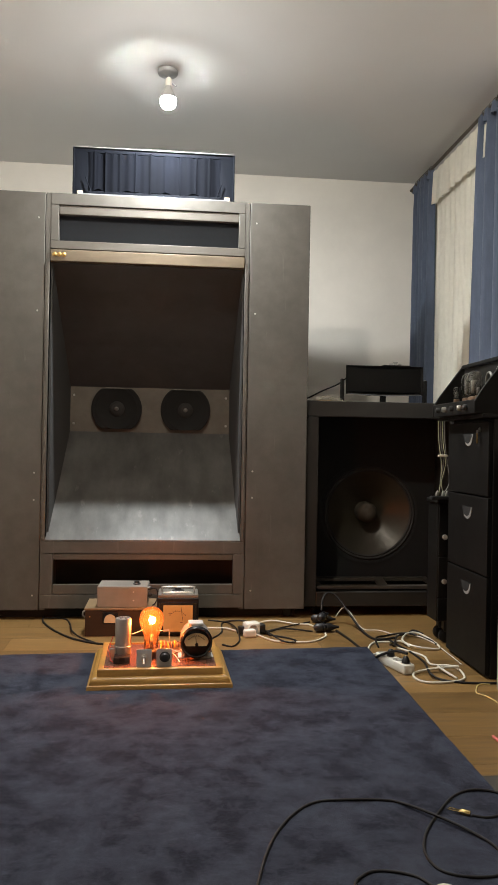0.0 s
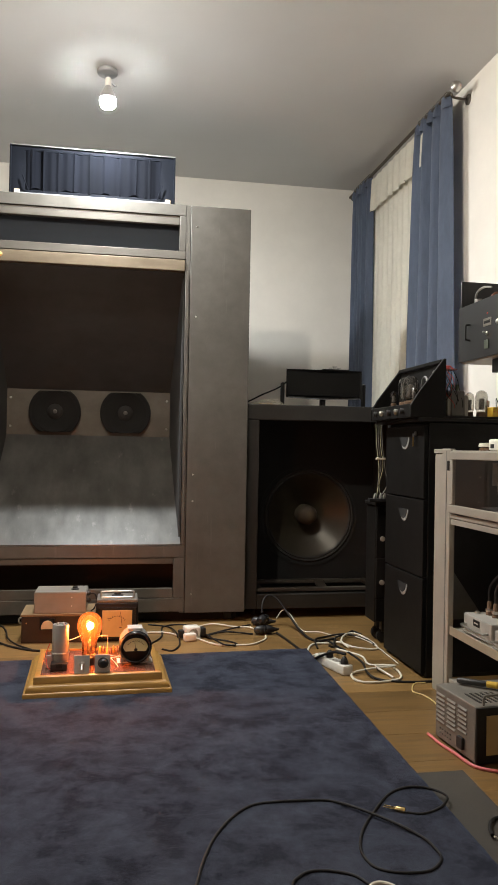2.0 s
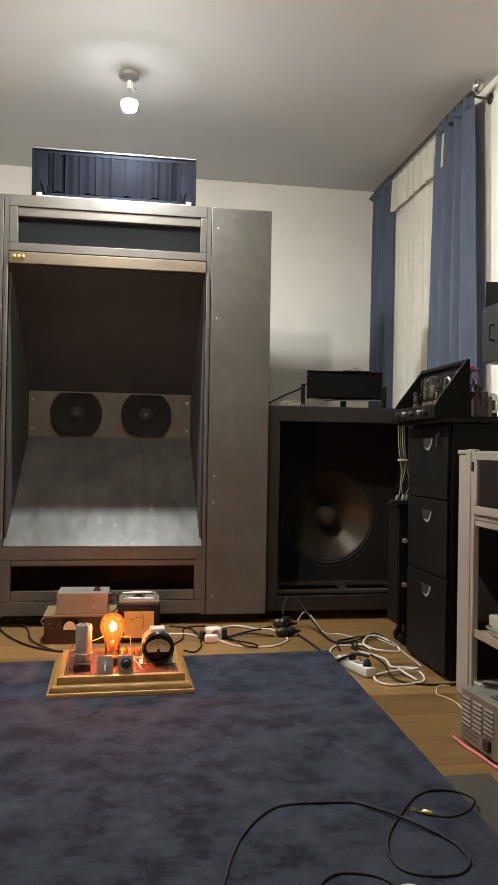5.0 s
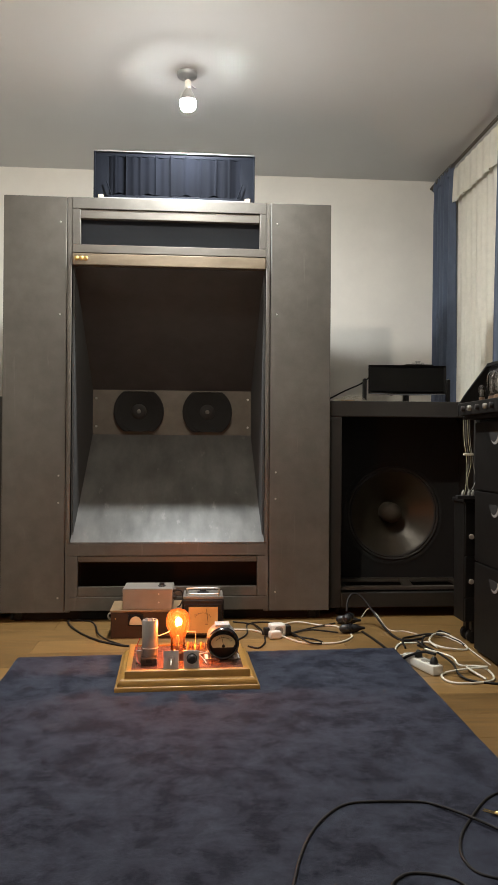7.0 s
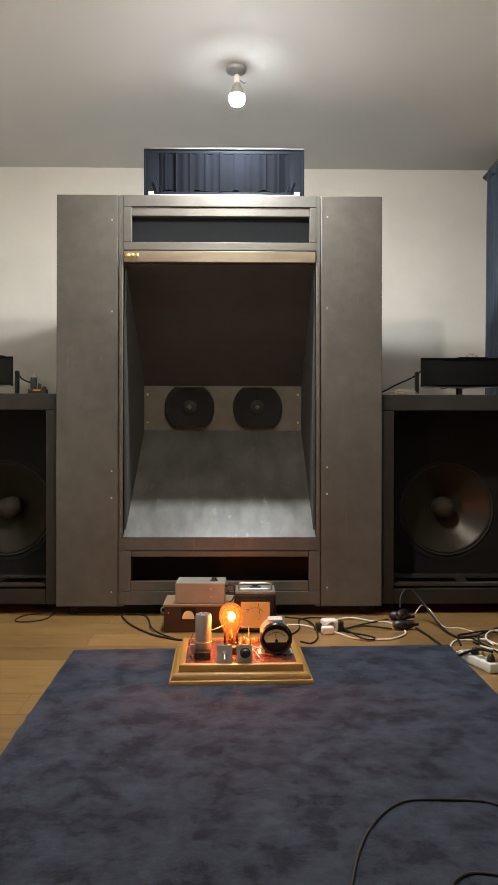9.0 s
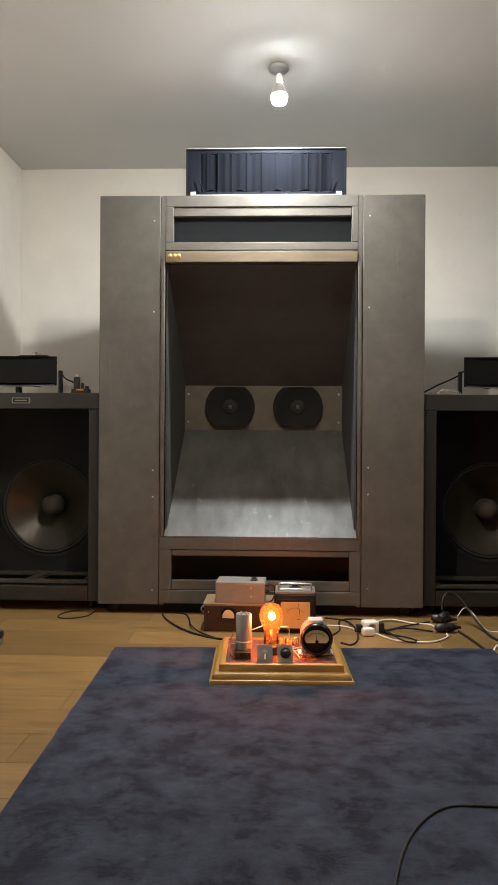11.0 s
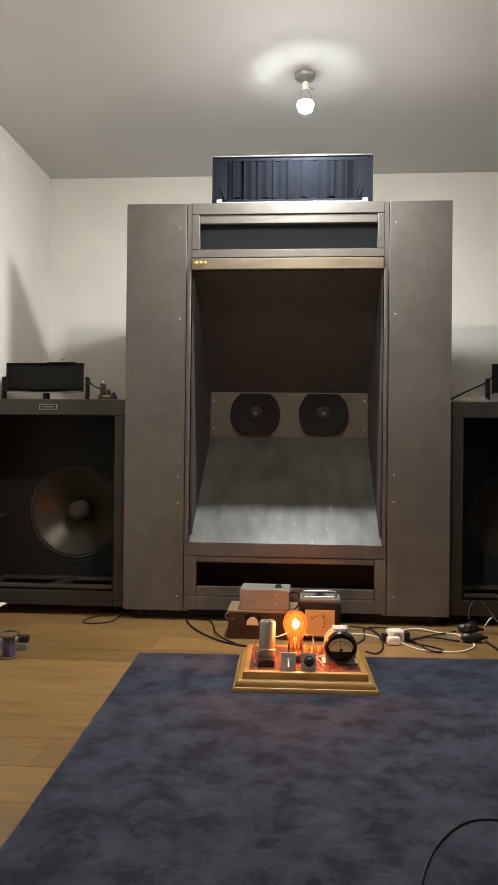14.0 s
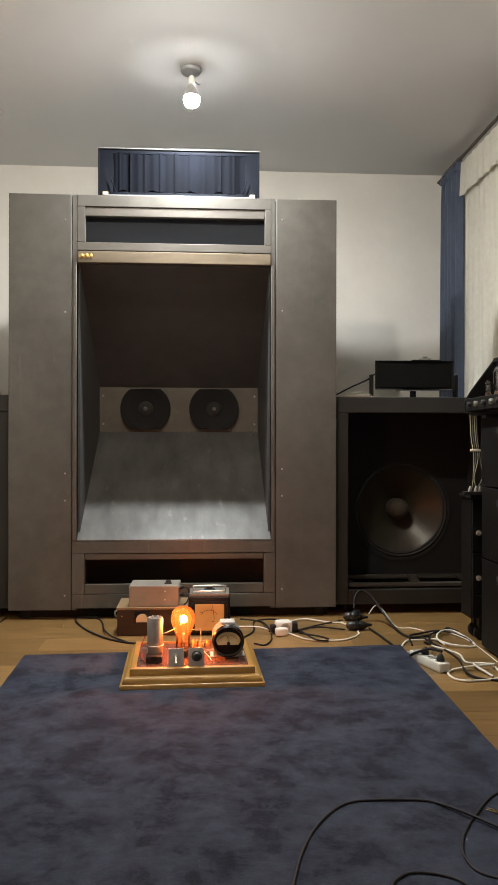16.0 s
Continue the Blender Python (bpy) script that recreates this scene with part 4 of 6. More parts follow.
def bench_chassis():
    t = thing("breadboard_amplifier", "open valve circuit with grey transformer and red wiring on a cabinet", "amplifier", at=(1.478, 2.75, 0.962))
    part("base_board", box(-0.005, 0.25, -0.02, 0.16, 0.0, 0.010, 0.002), M_BLACK, t)
    tr = part("transformer", box(0.028, 0.082, 0.0, 0.055, 0.010, 0.106, 0.004), M_TRANSGREY, t, "grey steel transformer can")
    for x in (0.044, 0.064):
        part("capacitor", lathe([(0.0065, 0), (0.0065, 0.026), (0, 0.027)], 12, pose(x, 0.03, 0.106)), M_GREENCAP, tr, "green capacitor")
    part("lamination", box(0.083, 0.098, 0.003, 0.05, 0.011, 0.088, 0.002), M_ALU, tr)
    part("lamination", box(0.015, 0.027, 0.003, 0.05, 0.011, 0.082, 0.002), M_ALU, tr)
    valve(t, 0.125, 0.05, 0.010, 0.019, 0.082, M_TUBEGLASS)
    valve(t, 0.168, 0.035, 0.010, 0.024, 0.090, M_TUBEGLASS)
    valve(t, 0.135, 0.11, 0.010, 0.015, 0.060, M_TUBEGLASS)
    part("yellow_capacitor", box(0.188, 0.30, -0.015, 0.03, 0.010, 0.048, 0.004), M_YELLOW, t, "yellow capacitor block")
    for x in (0.212, 0.236, 0.26):
        part("block_seam", box(x, x + 0.0016, -0.0165, 0.031, 0.012, 0.0488, 0), M_ORANGE, t)
    part("terminal_board", box(-0.012, 0.06, 0.02, 0.06, 0.186, 0.190, 0.001), M_PAXRED, t, "red wired terminal board")
    part("terminal_stand", box(0.0, 0.010, 0.03, 0.05, 0.010, 0.1855, 0.002), M_BLACKPL, t)
    rnd = random.Random(21)
    for k in range(9):
        x = rnd.uniform(-0.005, 0.05)
        pts = [(x, 0.03, 0.185), (x + rnd.uniform(-0.02, 0.02), rnd.uniform(-0.01, 0.04), 0.15), (x + rnd.uniform(-0.02, 0.03), rnd.uniform(-0.02, 0.03), 0.10),
               (x + rnd.uniform(-0.02, 0.04), rnd.uniform(-0.01, 0.05), 0.05), (x + 0.02, 0.04, 0.012)]
        part("wire", tube(pts, 0.0014, 6, 5), (M_RUBBER, M_REDWIRE, M_RUBBER)[k % 3], t)
    for k in range(6):
        pts = [(0.01 + rnd.uniform(0, 0.03), 0.03 + rnd.uniform(0, 0.03), 0.191), (0.025 + rnd.uniform(-0.02, 0.02), 0.04, 0.203), (0.03 + rnd.uniform(-0.02, 0.025), 0.035, 0.192)]
        part("wire", tube(pts, 0.0022, 6, 5), M_REDWIRE, t)
    for k in range(8):
        pts = [(0.19 + rnd.uniform(0, 0.04), -0.017, 0.03 + rnd.uniform(-0.01, 0.02)), (0.22 + rnd.uniform(0, 0.05), rnd.uniform(-0.03, 0.04), 0.055 + rnd.uniform(0, 0.03)),
               (0.26 + rnd.uniform(0, 0.04), rnd.uniform(0, 0.1), 0.03)]
        part("wire", tube(pts, 0.0016, 6, 5), (M_RUBBER, M_REDWIRE)[k % 2], t)
    part("connector", box(0.196, 0.21, 0.05, 0.065, 0.055, 0.075, 0.002), M_CREAM, t)
    part("connector_stand", box(0.198, 0.208, 0.052, 0.063, 0.010, 0.055, 0.001), M_BLACKPL, t)


M_TRANSGREY = mat("transformer_grey", (0.20, 0.19, 0.17), 0.5, 0.2, grime=0.2)
M_GREENCAP = mat("green_capacitor", (0.10, 0.13, 0.08), 0.5)
M_YELLOW = mat("yellow_wrap", (0.62, 0.40, 0.04), 0.45)
M_PAXRED = mat("red_brown_board", (0.20, 0.05, 0.03), 0.5)
M_REDWIRE = mat("red_wire", (0.55, 0.06, 0.04), 0.45)
bench_chassis()


# ---- amplifier on the wall shelf ----
def wall_amplifier():
    s = thing("wall_shelf", "thick black shelf fixed to the side wall", "shelf", at=(0, 0, 0))
    part("board", box(1.535, X1, 1.95, 2.50, 1.112, 1.160, 0.003), M_BLACK, s)
    part("bracket", prism([(1.60, 1.111), (1.845, 1.111), (1.845, 1.03), (1.76, 1.05)], "y", 2.40, 2.43), M_GREYTRIM, s)
    t = thing("rack_amplifier", "black rack amplifier with an open top on the wall shelf", "amplifier", at=(1.502, 2.0, 1.1605))
    part("front_panel", box(0.0, 0.006, 0.0, 0.69, 0.004, 0.205, 0.001), M_PANEL, t)
    part("side_panel", box(0.0062, 0.33, 0.684, 0.69, 0.004, 0.305, 0.002), M_PANEL, t)
    part("near_panel", box(-0.002, 0.33, 0.30, 0.312, 0.206, 0.36, 0.002), M_PANEL, t)
    part("base", box(0.0062, 0.33, 0.0, 0.683, 0.0, 0.006, 0.001), M_ALU, t)
    part("shelf_plate", box(0.0062, 0.33, 0.0, 0.683, 0.20, 0.206, 0.001), M_PANEL, t)
    part("back_panel", box(0.325, 0.331, 0.313, 0.683, 0.207, 0.305, 0.001), M_PANEL, t)
    for y in (0.60, 0.36):
        h = part("handle", tube([(0.0, y, 0.075), (-0.014, y, 0.077), (-0.017, y, 0.084), (-0.017, y, 0.122), (-0.014, y, 0.129), (0.0, y, 0.131)], 0.0036, 8, 4), M_BLACKPL, t)
    part("label_plate", box(-0.002, 0.0, 0.445, 0.50, 0.108, 0.135, 0.0005), M_PLATE, t)
    part("label_bar", box(-0.003, -0.0018, 0.452, 0.493, 0.117, 0.126, 0), M_BLACK, t)
    part("socket", box(-0.004, 0.0, 0.46, 0.487, 0.030, 0.060, 0.001), M_GREENLBL, t, "small green socket")
    part("toggle", lathe([(0.006, 0), (0.006, 0.004), (0.003, 0.006), (0.003, 0.018), (0, 0.019)], 10, toward((0.0, 0.472, 0.082), (-1, 0, 0.3))), M_STEEL, t)
    part("pilot_lamp", lathe([(0.0035, 0), (0.003, 0.002), (0, 0.003)], 12, toward((0.0, 0.472, 0.152), (-1, 0, 0))), M_REDWIRE, t)
    part("knob", lathe([(0.010, 0), (0.010, 0.008), (0.006, 0.012), (0, 0.012)], 14, toward((0.0, 0.39, 0.110), (-1, 0, 0))), M_STEEL, t)
    part("cable_lead", tube([(0.05, 0.665, 0.215), (0.045, 0.64, 0.255), (0.05, 0.60, 0.268), (0.06, 0.56, 0.262)], 0.004, 8, 6), M_WIREGREY, t)
    part("coil", lathe([(0.010, -0.014), (0.015, -0.012), (0.015, 0.012), (0.010, 0.014)], 16, toward((0.06, 0.53, 0.222), (0.3, 1, 0))), M_COPCOIL, t, "copper coil")
    part("terminal", box(0.04, 0.07, 0.40, 0.43, 0.206, 0.232, 0.003), M_WHITEPL, t)
    part("small_can", lathe([(0.013, 0), (0.013, 0.018), (0, 0.02)], 14, pose(0.03, 0.60, 0.206)), M_STEEL, t)
    valve(t, 0.05, 0.345, 0.206, 0.016, 0.075, M_TUBEGLASS)


M_PANEL = mat("dark_panel_enamel", (0.017, 0.017, 0.018), 0.42, vary=0.12, scale=8, grime=0.25)
M_GREENLBL = mat("green_label", (0.075, 0.09, 0.065), 0.5)
M_COPCOIL = mat("copper_coil", (0.16, 0.07, 0.045), 0.5, 0.3)
wall_amplifier()


# ---- aluminium rack ----
def rack():
    x0, x1, y0, y1 = 1.382, 1.80, 1.80, 2.612
    t = thing("equipment_rack", "pale aluminium equipment rack with a glazed top bay", "rack")
    # far corner post in two profiles, near post
    p = part("post", box(x0, x0 + 0.020, 2.545, y1, 0.0, 0.830, 0.004), M_ALU, t)
    part("profile", box(x0 - 0.006, x0 + 0.016, 2.478, 2.543, 0.03, 0.848, 0.004), M_ALU, p)
    part("groove", box(x0 - 0.0075, x0 - 0.0055, 2.500, 2.506, 0.04, 0.84, 0), M_GROOVE, p)
    part("cap", box(x0 - 0.004, x0 + 0.024, 2.541, y1 + 0.003, 0.831, 0.846, 0.003), M_ALU, p)
    part("post", box(x1 - 0.06, x1, 2.545, y1, 0.0, 0.83, 0.004), M_ALU, t)
    part("post", box(x0, x0 + 0.06, y0, y0 + 0.06, 0.0, 0.83, 0.004), M_ALU, t)
    part("post", box(x1 - 0.06, x1, y0, y0 + 0.06, 0.0, 0.83, 0.004), M_ALU, t)
    part("back_panel", box(x1 - 0.012, x1 - 0.004, y0 + 0.061, 2.544, 0.05, 0.82, 0.001), M_PANEL, t)
    part("end_panel", box(x0 + 0.021, x1 - 0.061, y1 - 0.012, y1 - 0.004, 0.05, 0.82, 0.001), M_PANEL, t)
    part("top_panel", box(x0, x1, y0, 2.477, 0.830, 0.842, 0.003), M_ALU, t)
    part("bay_floor", box(x0 + 0.006, x1 - 0.013, y0 + 0.061, 2.477, 0.618, 0.626, 0.001), M_PANEL, t)
    part("rail", box(x0 - 0.002, x0 + 0.022, y0, 2.477, 0.592, 0.612, 0.003), M_ALU, t)
    part("rail", box(x0 - 0.004, x0 + 0.010, y0, 2.477, 0.613, 0.628, 0.003), M_ALU, t)
    part("bottom_rail", box(x0, x0 + 0.03, y0 + 0.061, 2.476, 0.045, 0.075, 0.003), M_ALU, t)
    # glazed door
    d = part("door", box(x0 - 0.012, x0 - 0.002, y0 + 0.02, 2.470, 0.812, 0.838, 0.003), M_ALU, t)
    part("door_rail", box(x0 - 0.012, x0 - 0.002, y0 + 0.02, 2.470, 0.632, 0.660, 0.003), M_ALU, d)
    part("door_stile", box(x0 - 0.012, x0 - 0.002, 2.448, 2.470, 0.661, 0.811, 0.003), M_ALU, d)
    part("pane", box(x0 - 0.008, x0 - 0.005, y0 + 0.02, 2.447, 0.661, 0.811, 0), M_GLASS, d)
    part("hinge", lathe([(0.006, -0.016), (0.006, 0.016)], 10, toward((x0 - 0.012, 2.474, 0.79), (0, 0, 1))), M_BLACKPL, d)
    # lower shelf
    sh = part("shelf", box(x0 + 0.004, x1 - 0.014, y0 + 0.061, 2.476, 0.232, 0.244, 0.002), M_ALU, t)
    part("shelf_lip", box(x0, x0 + 0.004, y0 + 0.061, 2.476, 0.222, 0.250, 0.001), M_WOODLIP, sh)
    return t


M_GROOVE = mat("profile_groove", (0.20, 0.19, 0.17), 0.5)
M_WOODLIP = mat("shelf_lip", (0.30, 0.25, 0.18), 0.5)
rack()


def rack_unit():
    """The circuit behind the glazed door."""
    t = thing("rack_instrument", "wired circuit chassis behind the rack's glass door", "electronics", at=(1.40, 1.90, 0.6265))
    part("chassis", box(0.05, 0.30, 0.0, 0.50, 0.0, 0.03, 0.003), M_PANEL, t)
    part("board", box(0.10, 0.106, 0.40, 0.52, 0.10, 0.175, 0.001), M_TRANSGREY, t)
    part("board_post", box(0.106, 0.118, 0.45, 0.47, 0.03, 0.12, 0.001), M_PANEL, t)
    rnd = random.Random(31)
    for k in range(12):
        y = rnd.uniform(0.22, 0.42)
        pts = [(0.08, y, 0.17), (0.07 + rnd.uniform(-0.02, 0.02), y + rnd.uniform(-0.03, 0.03), 0.13), (0.07 + rnd.uniform(-0.02, 0.02), y + rnd.uniform(-0.04, 0.04), 0.08),
               (0.09, y + rnd.uniform(-0.04, 0.04), 0.03)]
        part("wire", tube(pts, 0.0022, 6, 5), (M_WIREGREY, M_RUBBER, M_CREAM)[k % 3], t)
    part("transformer", box(0.08, 0.16, 0.24, 0.34, 0.06, 0.15, 0.004), M_PANEL, t)
    part("terminal", box(0.06, 0.085, 0.14, 0.20, 0.055, 0.072, 0.002), M_CREAM, t)
    part("terminal_post", box(0.066, 0.078, 0.16, 0.175, 0.03, 0.055, 0.001), M_STEEL, t)
    part("pilot_lamp", lathe([(0.007, 0), (0.007, 0.008), (0, 0.011)], 12, toward((0.075, 0.265, 0.150), (-0.3, 0, 1))), M_PILOT, t, "small glowing orange pilot lamp")


M_PILOT = glow("pilot_glow", (1.0, 0.22, 0.02), 3.0)
rack_unit()


def top_device():
    t = thing("white_instrument", "flat white plastic instrument lying on the rack", "instrument", at=(1.40, 1.95, 0.8425))
    part("case", box(0.0, 0.24, 0.0, 0.31, 0.0, 0.036, 0.006, 3), M_WHITEPL, t)
    part("port", box(-0.0015, 0.002, 0.275, 0.295, 0.008, 0.020, 0.0005), M_BLACKPL, t)
    b = thing("round_knob", "cream round knob lying on the rack", "knob", at=(1.46, 2.37, 0.8425))
    part("base", lathe([(0.03, 0), (0.03, 0.008), (0.024, 0.012)], 20), M_BROWNBASE, b)
    part("cap", lathe([(0.032, 0.012), (0.033, 0.016), (0.030, 0.024), (0.0, 0.026)], 24), M_CREAM, b)


top_device()


def shelf_amp(at, w, d, h, big, label):
    t = thing("valve_preamplifier", label, "amplifier", "grey shelf amplifiers", at=at)
    part("chassis", box(0, w, 0, d, 0.006, h, 0.005), M_LIGHTGREY, t)
    part("base_plate", box(-0.004, w + 0.004, -0.004, d + 0.004, 0, 0.0055, 0.002), M_ALU, t)
    part("handle", tube([(-0.0, d - 0.02, h * 0.45), (-0.018, d - 0.022, h * 0.42), (-0.020, d * 0.5, h * 0.40), (-0.018, 0.022, h * 0.42), (0.0, 0.02, h * 0.45)], 0.004, 8, 5), M_STEEL, t)
    part("label_plate", box(-0.0015, 0.001, d * 0.40, d * 0.62, h * 0.55, h * 0.88, 0.0004), M_BLACK, t)
    part("label_bar", box(-0.0025, -0.0014, d * 0.44, d * 0.58, h * 0.68, h * 0.75, 0), M_LIGHTGREY, t)
    if big:
        part("capacitor_can", lathe([(0.036, 0), (0.036, 0.088), (0.040, 0.090), (0.040, 0.104), (0.034, 0.106), (0, 0.106)], 26, pose(w * 0.42, d * 0.5, h)), M_LIGHTGREY, t)
        part("capacitor_can", lathe([(0.020, 0), (0.020, 0.15), (0.016, 0.156), (0, 0.157)], 20, pose(w * 0.75, d * 0.72, h)), M_ALU, t)
    else:
        for k in range(3):
            part("valve_can", lathe([(0.012, 0), (0.012, 0.042), (0.010, 0.048), (0, 0.05)], 16, pose(w * 0.45 + 0.026 * k, d * 0.20, h)), M_ALU if k else M_CREAM, t)
        for y, r in ((0.72, 0.5), (0.50, 0.5)):
            s = part("plug", lathe([(0.011, 0), (0.011, 0.014), (0.008, 0.018), (0.008, 0.040), (0.005, 0.046)], 14, pose(w * 0.38, d * y, h)), M_BROWNBASE, t)
            part("plug_ring", lathe([(0.0125, 0.012), (0.0125, 0.020), (0.009, 0.021)], 14, pose(w * 0.38, d * y, h)), M_STEEL, s)
        part("knob", lathe([(0.008, 0), (0.008, 0.008), (0, 0.010)], 12, pose(w * 0.2, d * 0.85, h)), M_STEEL, t)
    return t


M_LIGHTGREY = mat("light_grey_enamel", (0.42, 0.40, 0.36), 0.42, 0.1, vary=0.08, grime=0.2)
shelf_amp((1.410, 2.245, 0.2445), 0.17, 0.185, 0.062, False, "small light grey valve amplifier with plugged cables on the rack shelf")
shelf_amp((1.400, 2.02, 0.2445), 0.17, 0.185, 0.056, True, "light grey amplifier with a tall capacitor can on the rack shelf")
for k, y in enumerate((2.378, 2.338)):
    cable([(1.475, y, 0.350), (1.476, y - 0.005, 0.40), (1.49, y - 0.05, 0.45), (1.52, y - 0.12, 0.51), (1.56, y - 0.16, 0.58), (1.58, y - 0.17, 0.612)], 0.0055, M_RUBBER,
          "black signal cable rising from the grey shelf amplifier")


def lit_triangle():
    # thin grey triangle drawn as the light that falls on the end panel
    single("light_patch", prism([(1.435, 0.246), (1.435, 0.43), (1.565, 0.246)], "y", 2.585, 2.591), M_TRANSGREY,
           "pale triangle standing in for light on the rack's end panel", "sheet metal")


lit_triangle()


# ---- meter box on the floor before the rack ----
def meter_box():
    t = thing("meter_case", "grey steel instrument case with louvred side and meter window", "instrument", at=(1.220, 1.963, 0), turn=5)
    w, d, h = 0.24, 0.215, 0.156
    part("case", box(0, w, 0.004, d, 0.006, h, 0.004), M_CASEGREY, t)
    for x in (0.02, w - 0.02):
        for y in (0.02, d - 0.02):
            part("foot", lathe([(0.008, 0), (0.009, 0.006)], 10, pose(x, y, 0)), M_RUBBER, t)
    fr = part("front_frame", box(0.0, w, -0.004, 0.0035, 0.006, h - 0.002, 0.002), M_BLACK, t)
    part("meter_face", box(0.028, w - 0.02, -0.0065, -0.0042, 0.028, h - 0.022, 0.001), M_DIAL, fr, "yellowed meter face")
    part("meter_mask", lathe([(0.045, 0), (0.045, 0.002), (0, 0.002)], 24, toward((0.15, -0.0065, 0.028), (0, -1, 0))), M_BLACK, fr)
    part("needle", tube([(0.15, -0.0095, 0.06), (0.105, -0.0095, 0.115)], 0.0009, 6, 0), M_BLACK, fr)
    for c in range(3):
        for r in range(7):
            y = 0.045 + c * 0.058
            z = 0.055 + r * 0.0125
            if c == 0 and r < 1:
                continue
            part("louvre", prism([(0.0, z), (0.0, z + 0.006), (-0.004, z + 0.001)], "y", y, y + 0.044), M_CASEGREY, t)
    for k in range(6):
        part("top_slot", box(0.03 + 0.016 * k, 0.036 + 0.016 * k, 0.03, 0.11, h - 0.001, h + 0.0012, 0), M_BLACK, t)
    part("side_socket", box(-0.010, 0.001, 0.055, 0.085, 0.022, 0.055, 0.003), M_BLACKPL, t)
    for k in range(10):
        part("vent_hole", lathe([(0.0025, 0), (0.0025, 0.001), (0, 0.001)], 8, toward((0.0, 0.13 + 0.014 * (k % 5), 0.024 + 0.013 * (k // 5)), (-1, 0, 0))), M_BLACK, t)
    part("carry_handle", tube([(0.03, 0.012, h), (0.03, 0.012, h + 0.020), (0.05, 0.012, h + 0.026), (0.19, 0.012, h + 0.026), (0.21, 0.012, h + 0.020), (0.21, 0.012, h)], 0.0035, 8, 4), M_CASEGREY, t)
    return t


M_CASEGREY = mat("hammered_grey", (0.20, 0.185, 0.16), 0.45, 0.2, vary=0.1, scale=40, bump=0.15, bscale=250, grime=0.2)
M_DIAL = mat("yellowed_dial", (0.36, 0.25, 0.10), 0.5, vary=0.1, grime=0.15)
meter_box()


def soldering_iron():
    t = thing("test_probe", "black probe with a yellow collar lying on the meter case", "tool", at=(1.262, 2.165, 0.1645))
    d = Vector((0.75, -0.62, 0.02)).normalized()
    part("grip", lathe([(0.006, 0), (0.009, 0.01), (0.009, 0.075), (0.007, 0.085)], 14, toward((0, 0, 0.003), d)), M_BLACKPL, t)
    part("collar", lathe([(0.0095, 0.085), (0.0095, 0.115), (0.006, 0.118)], 14, toward((0, 0, 0.003), d)), M_YELLOW, t, "yellow collar")
    part("tip", lathe([(0.004, 0.118), (0.003, 0.165), (0, 0.172)], 10, toward((0, 0, 0.003), d)), M_STEEL, t)


soldering_iron()


# ---- glowing valve demonstration board on the rug ----
RZ = 0.0150      # top of the rug's pile


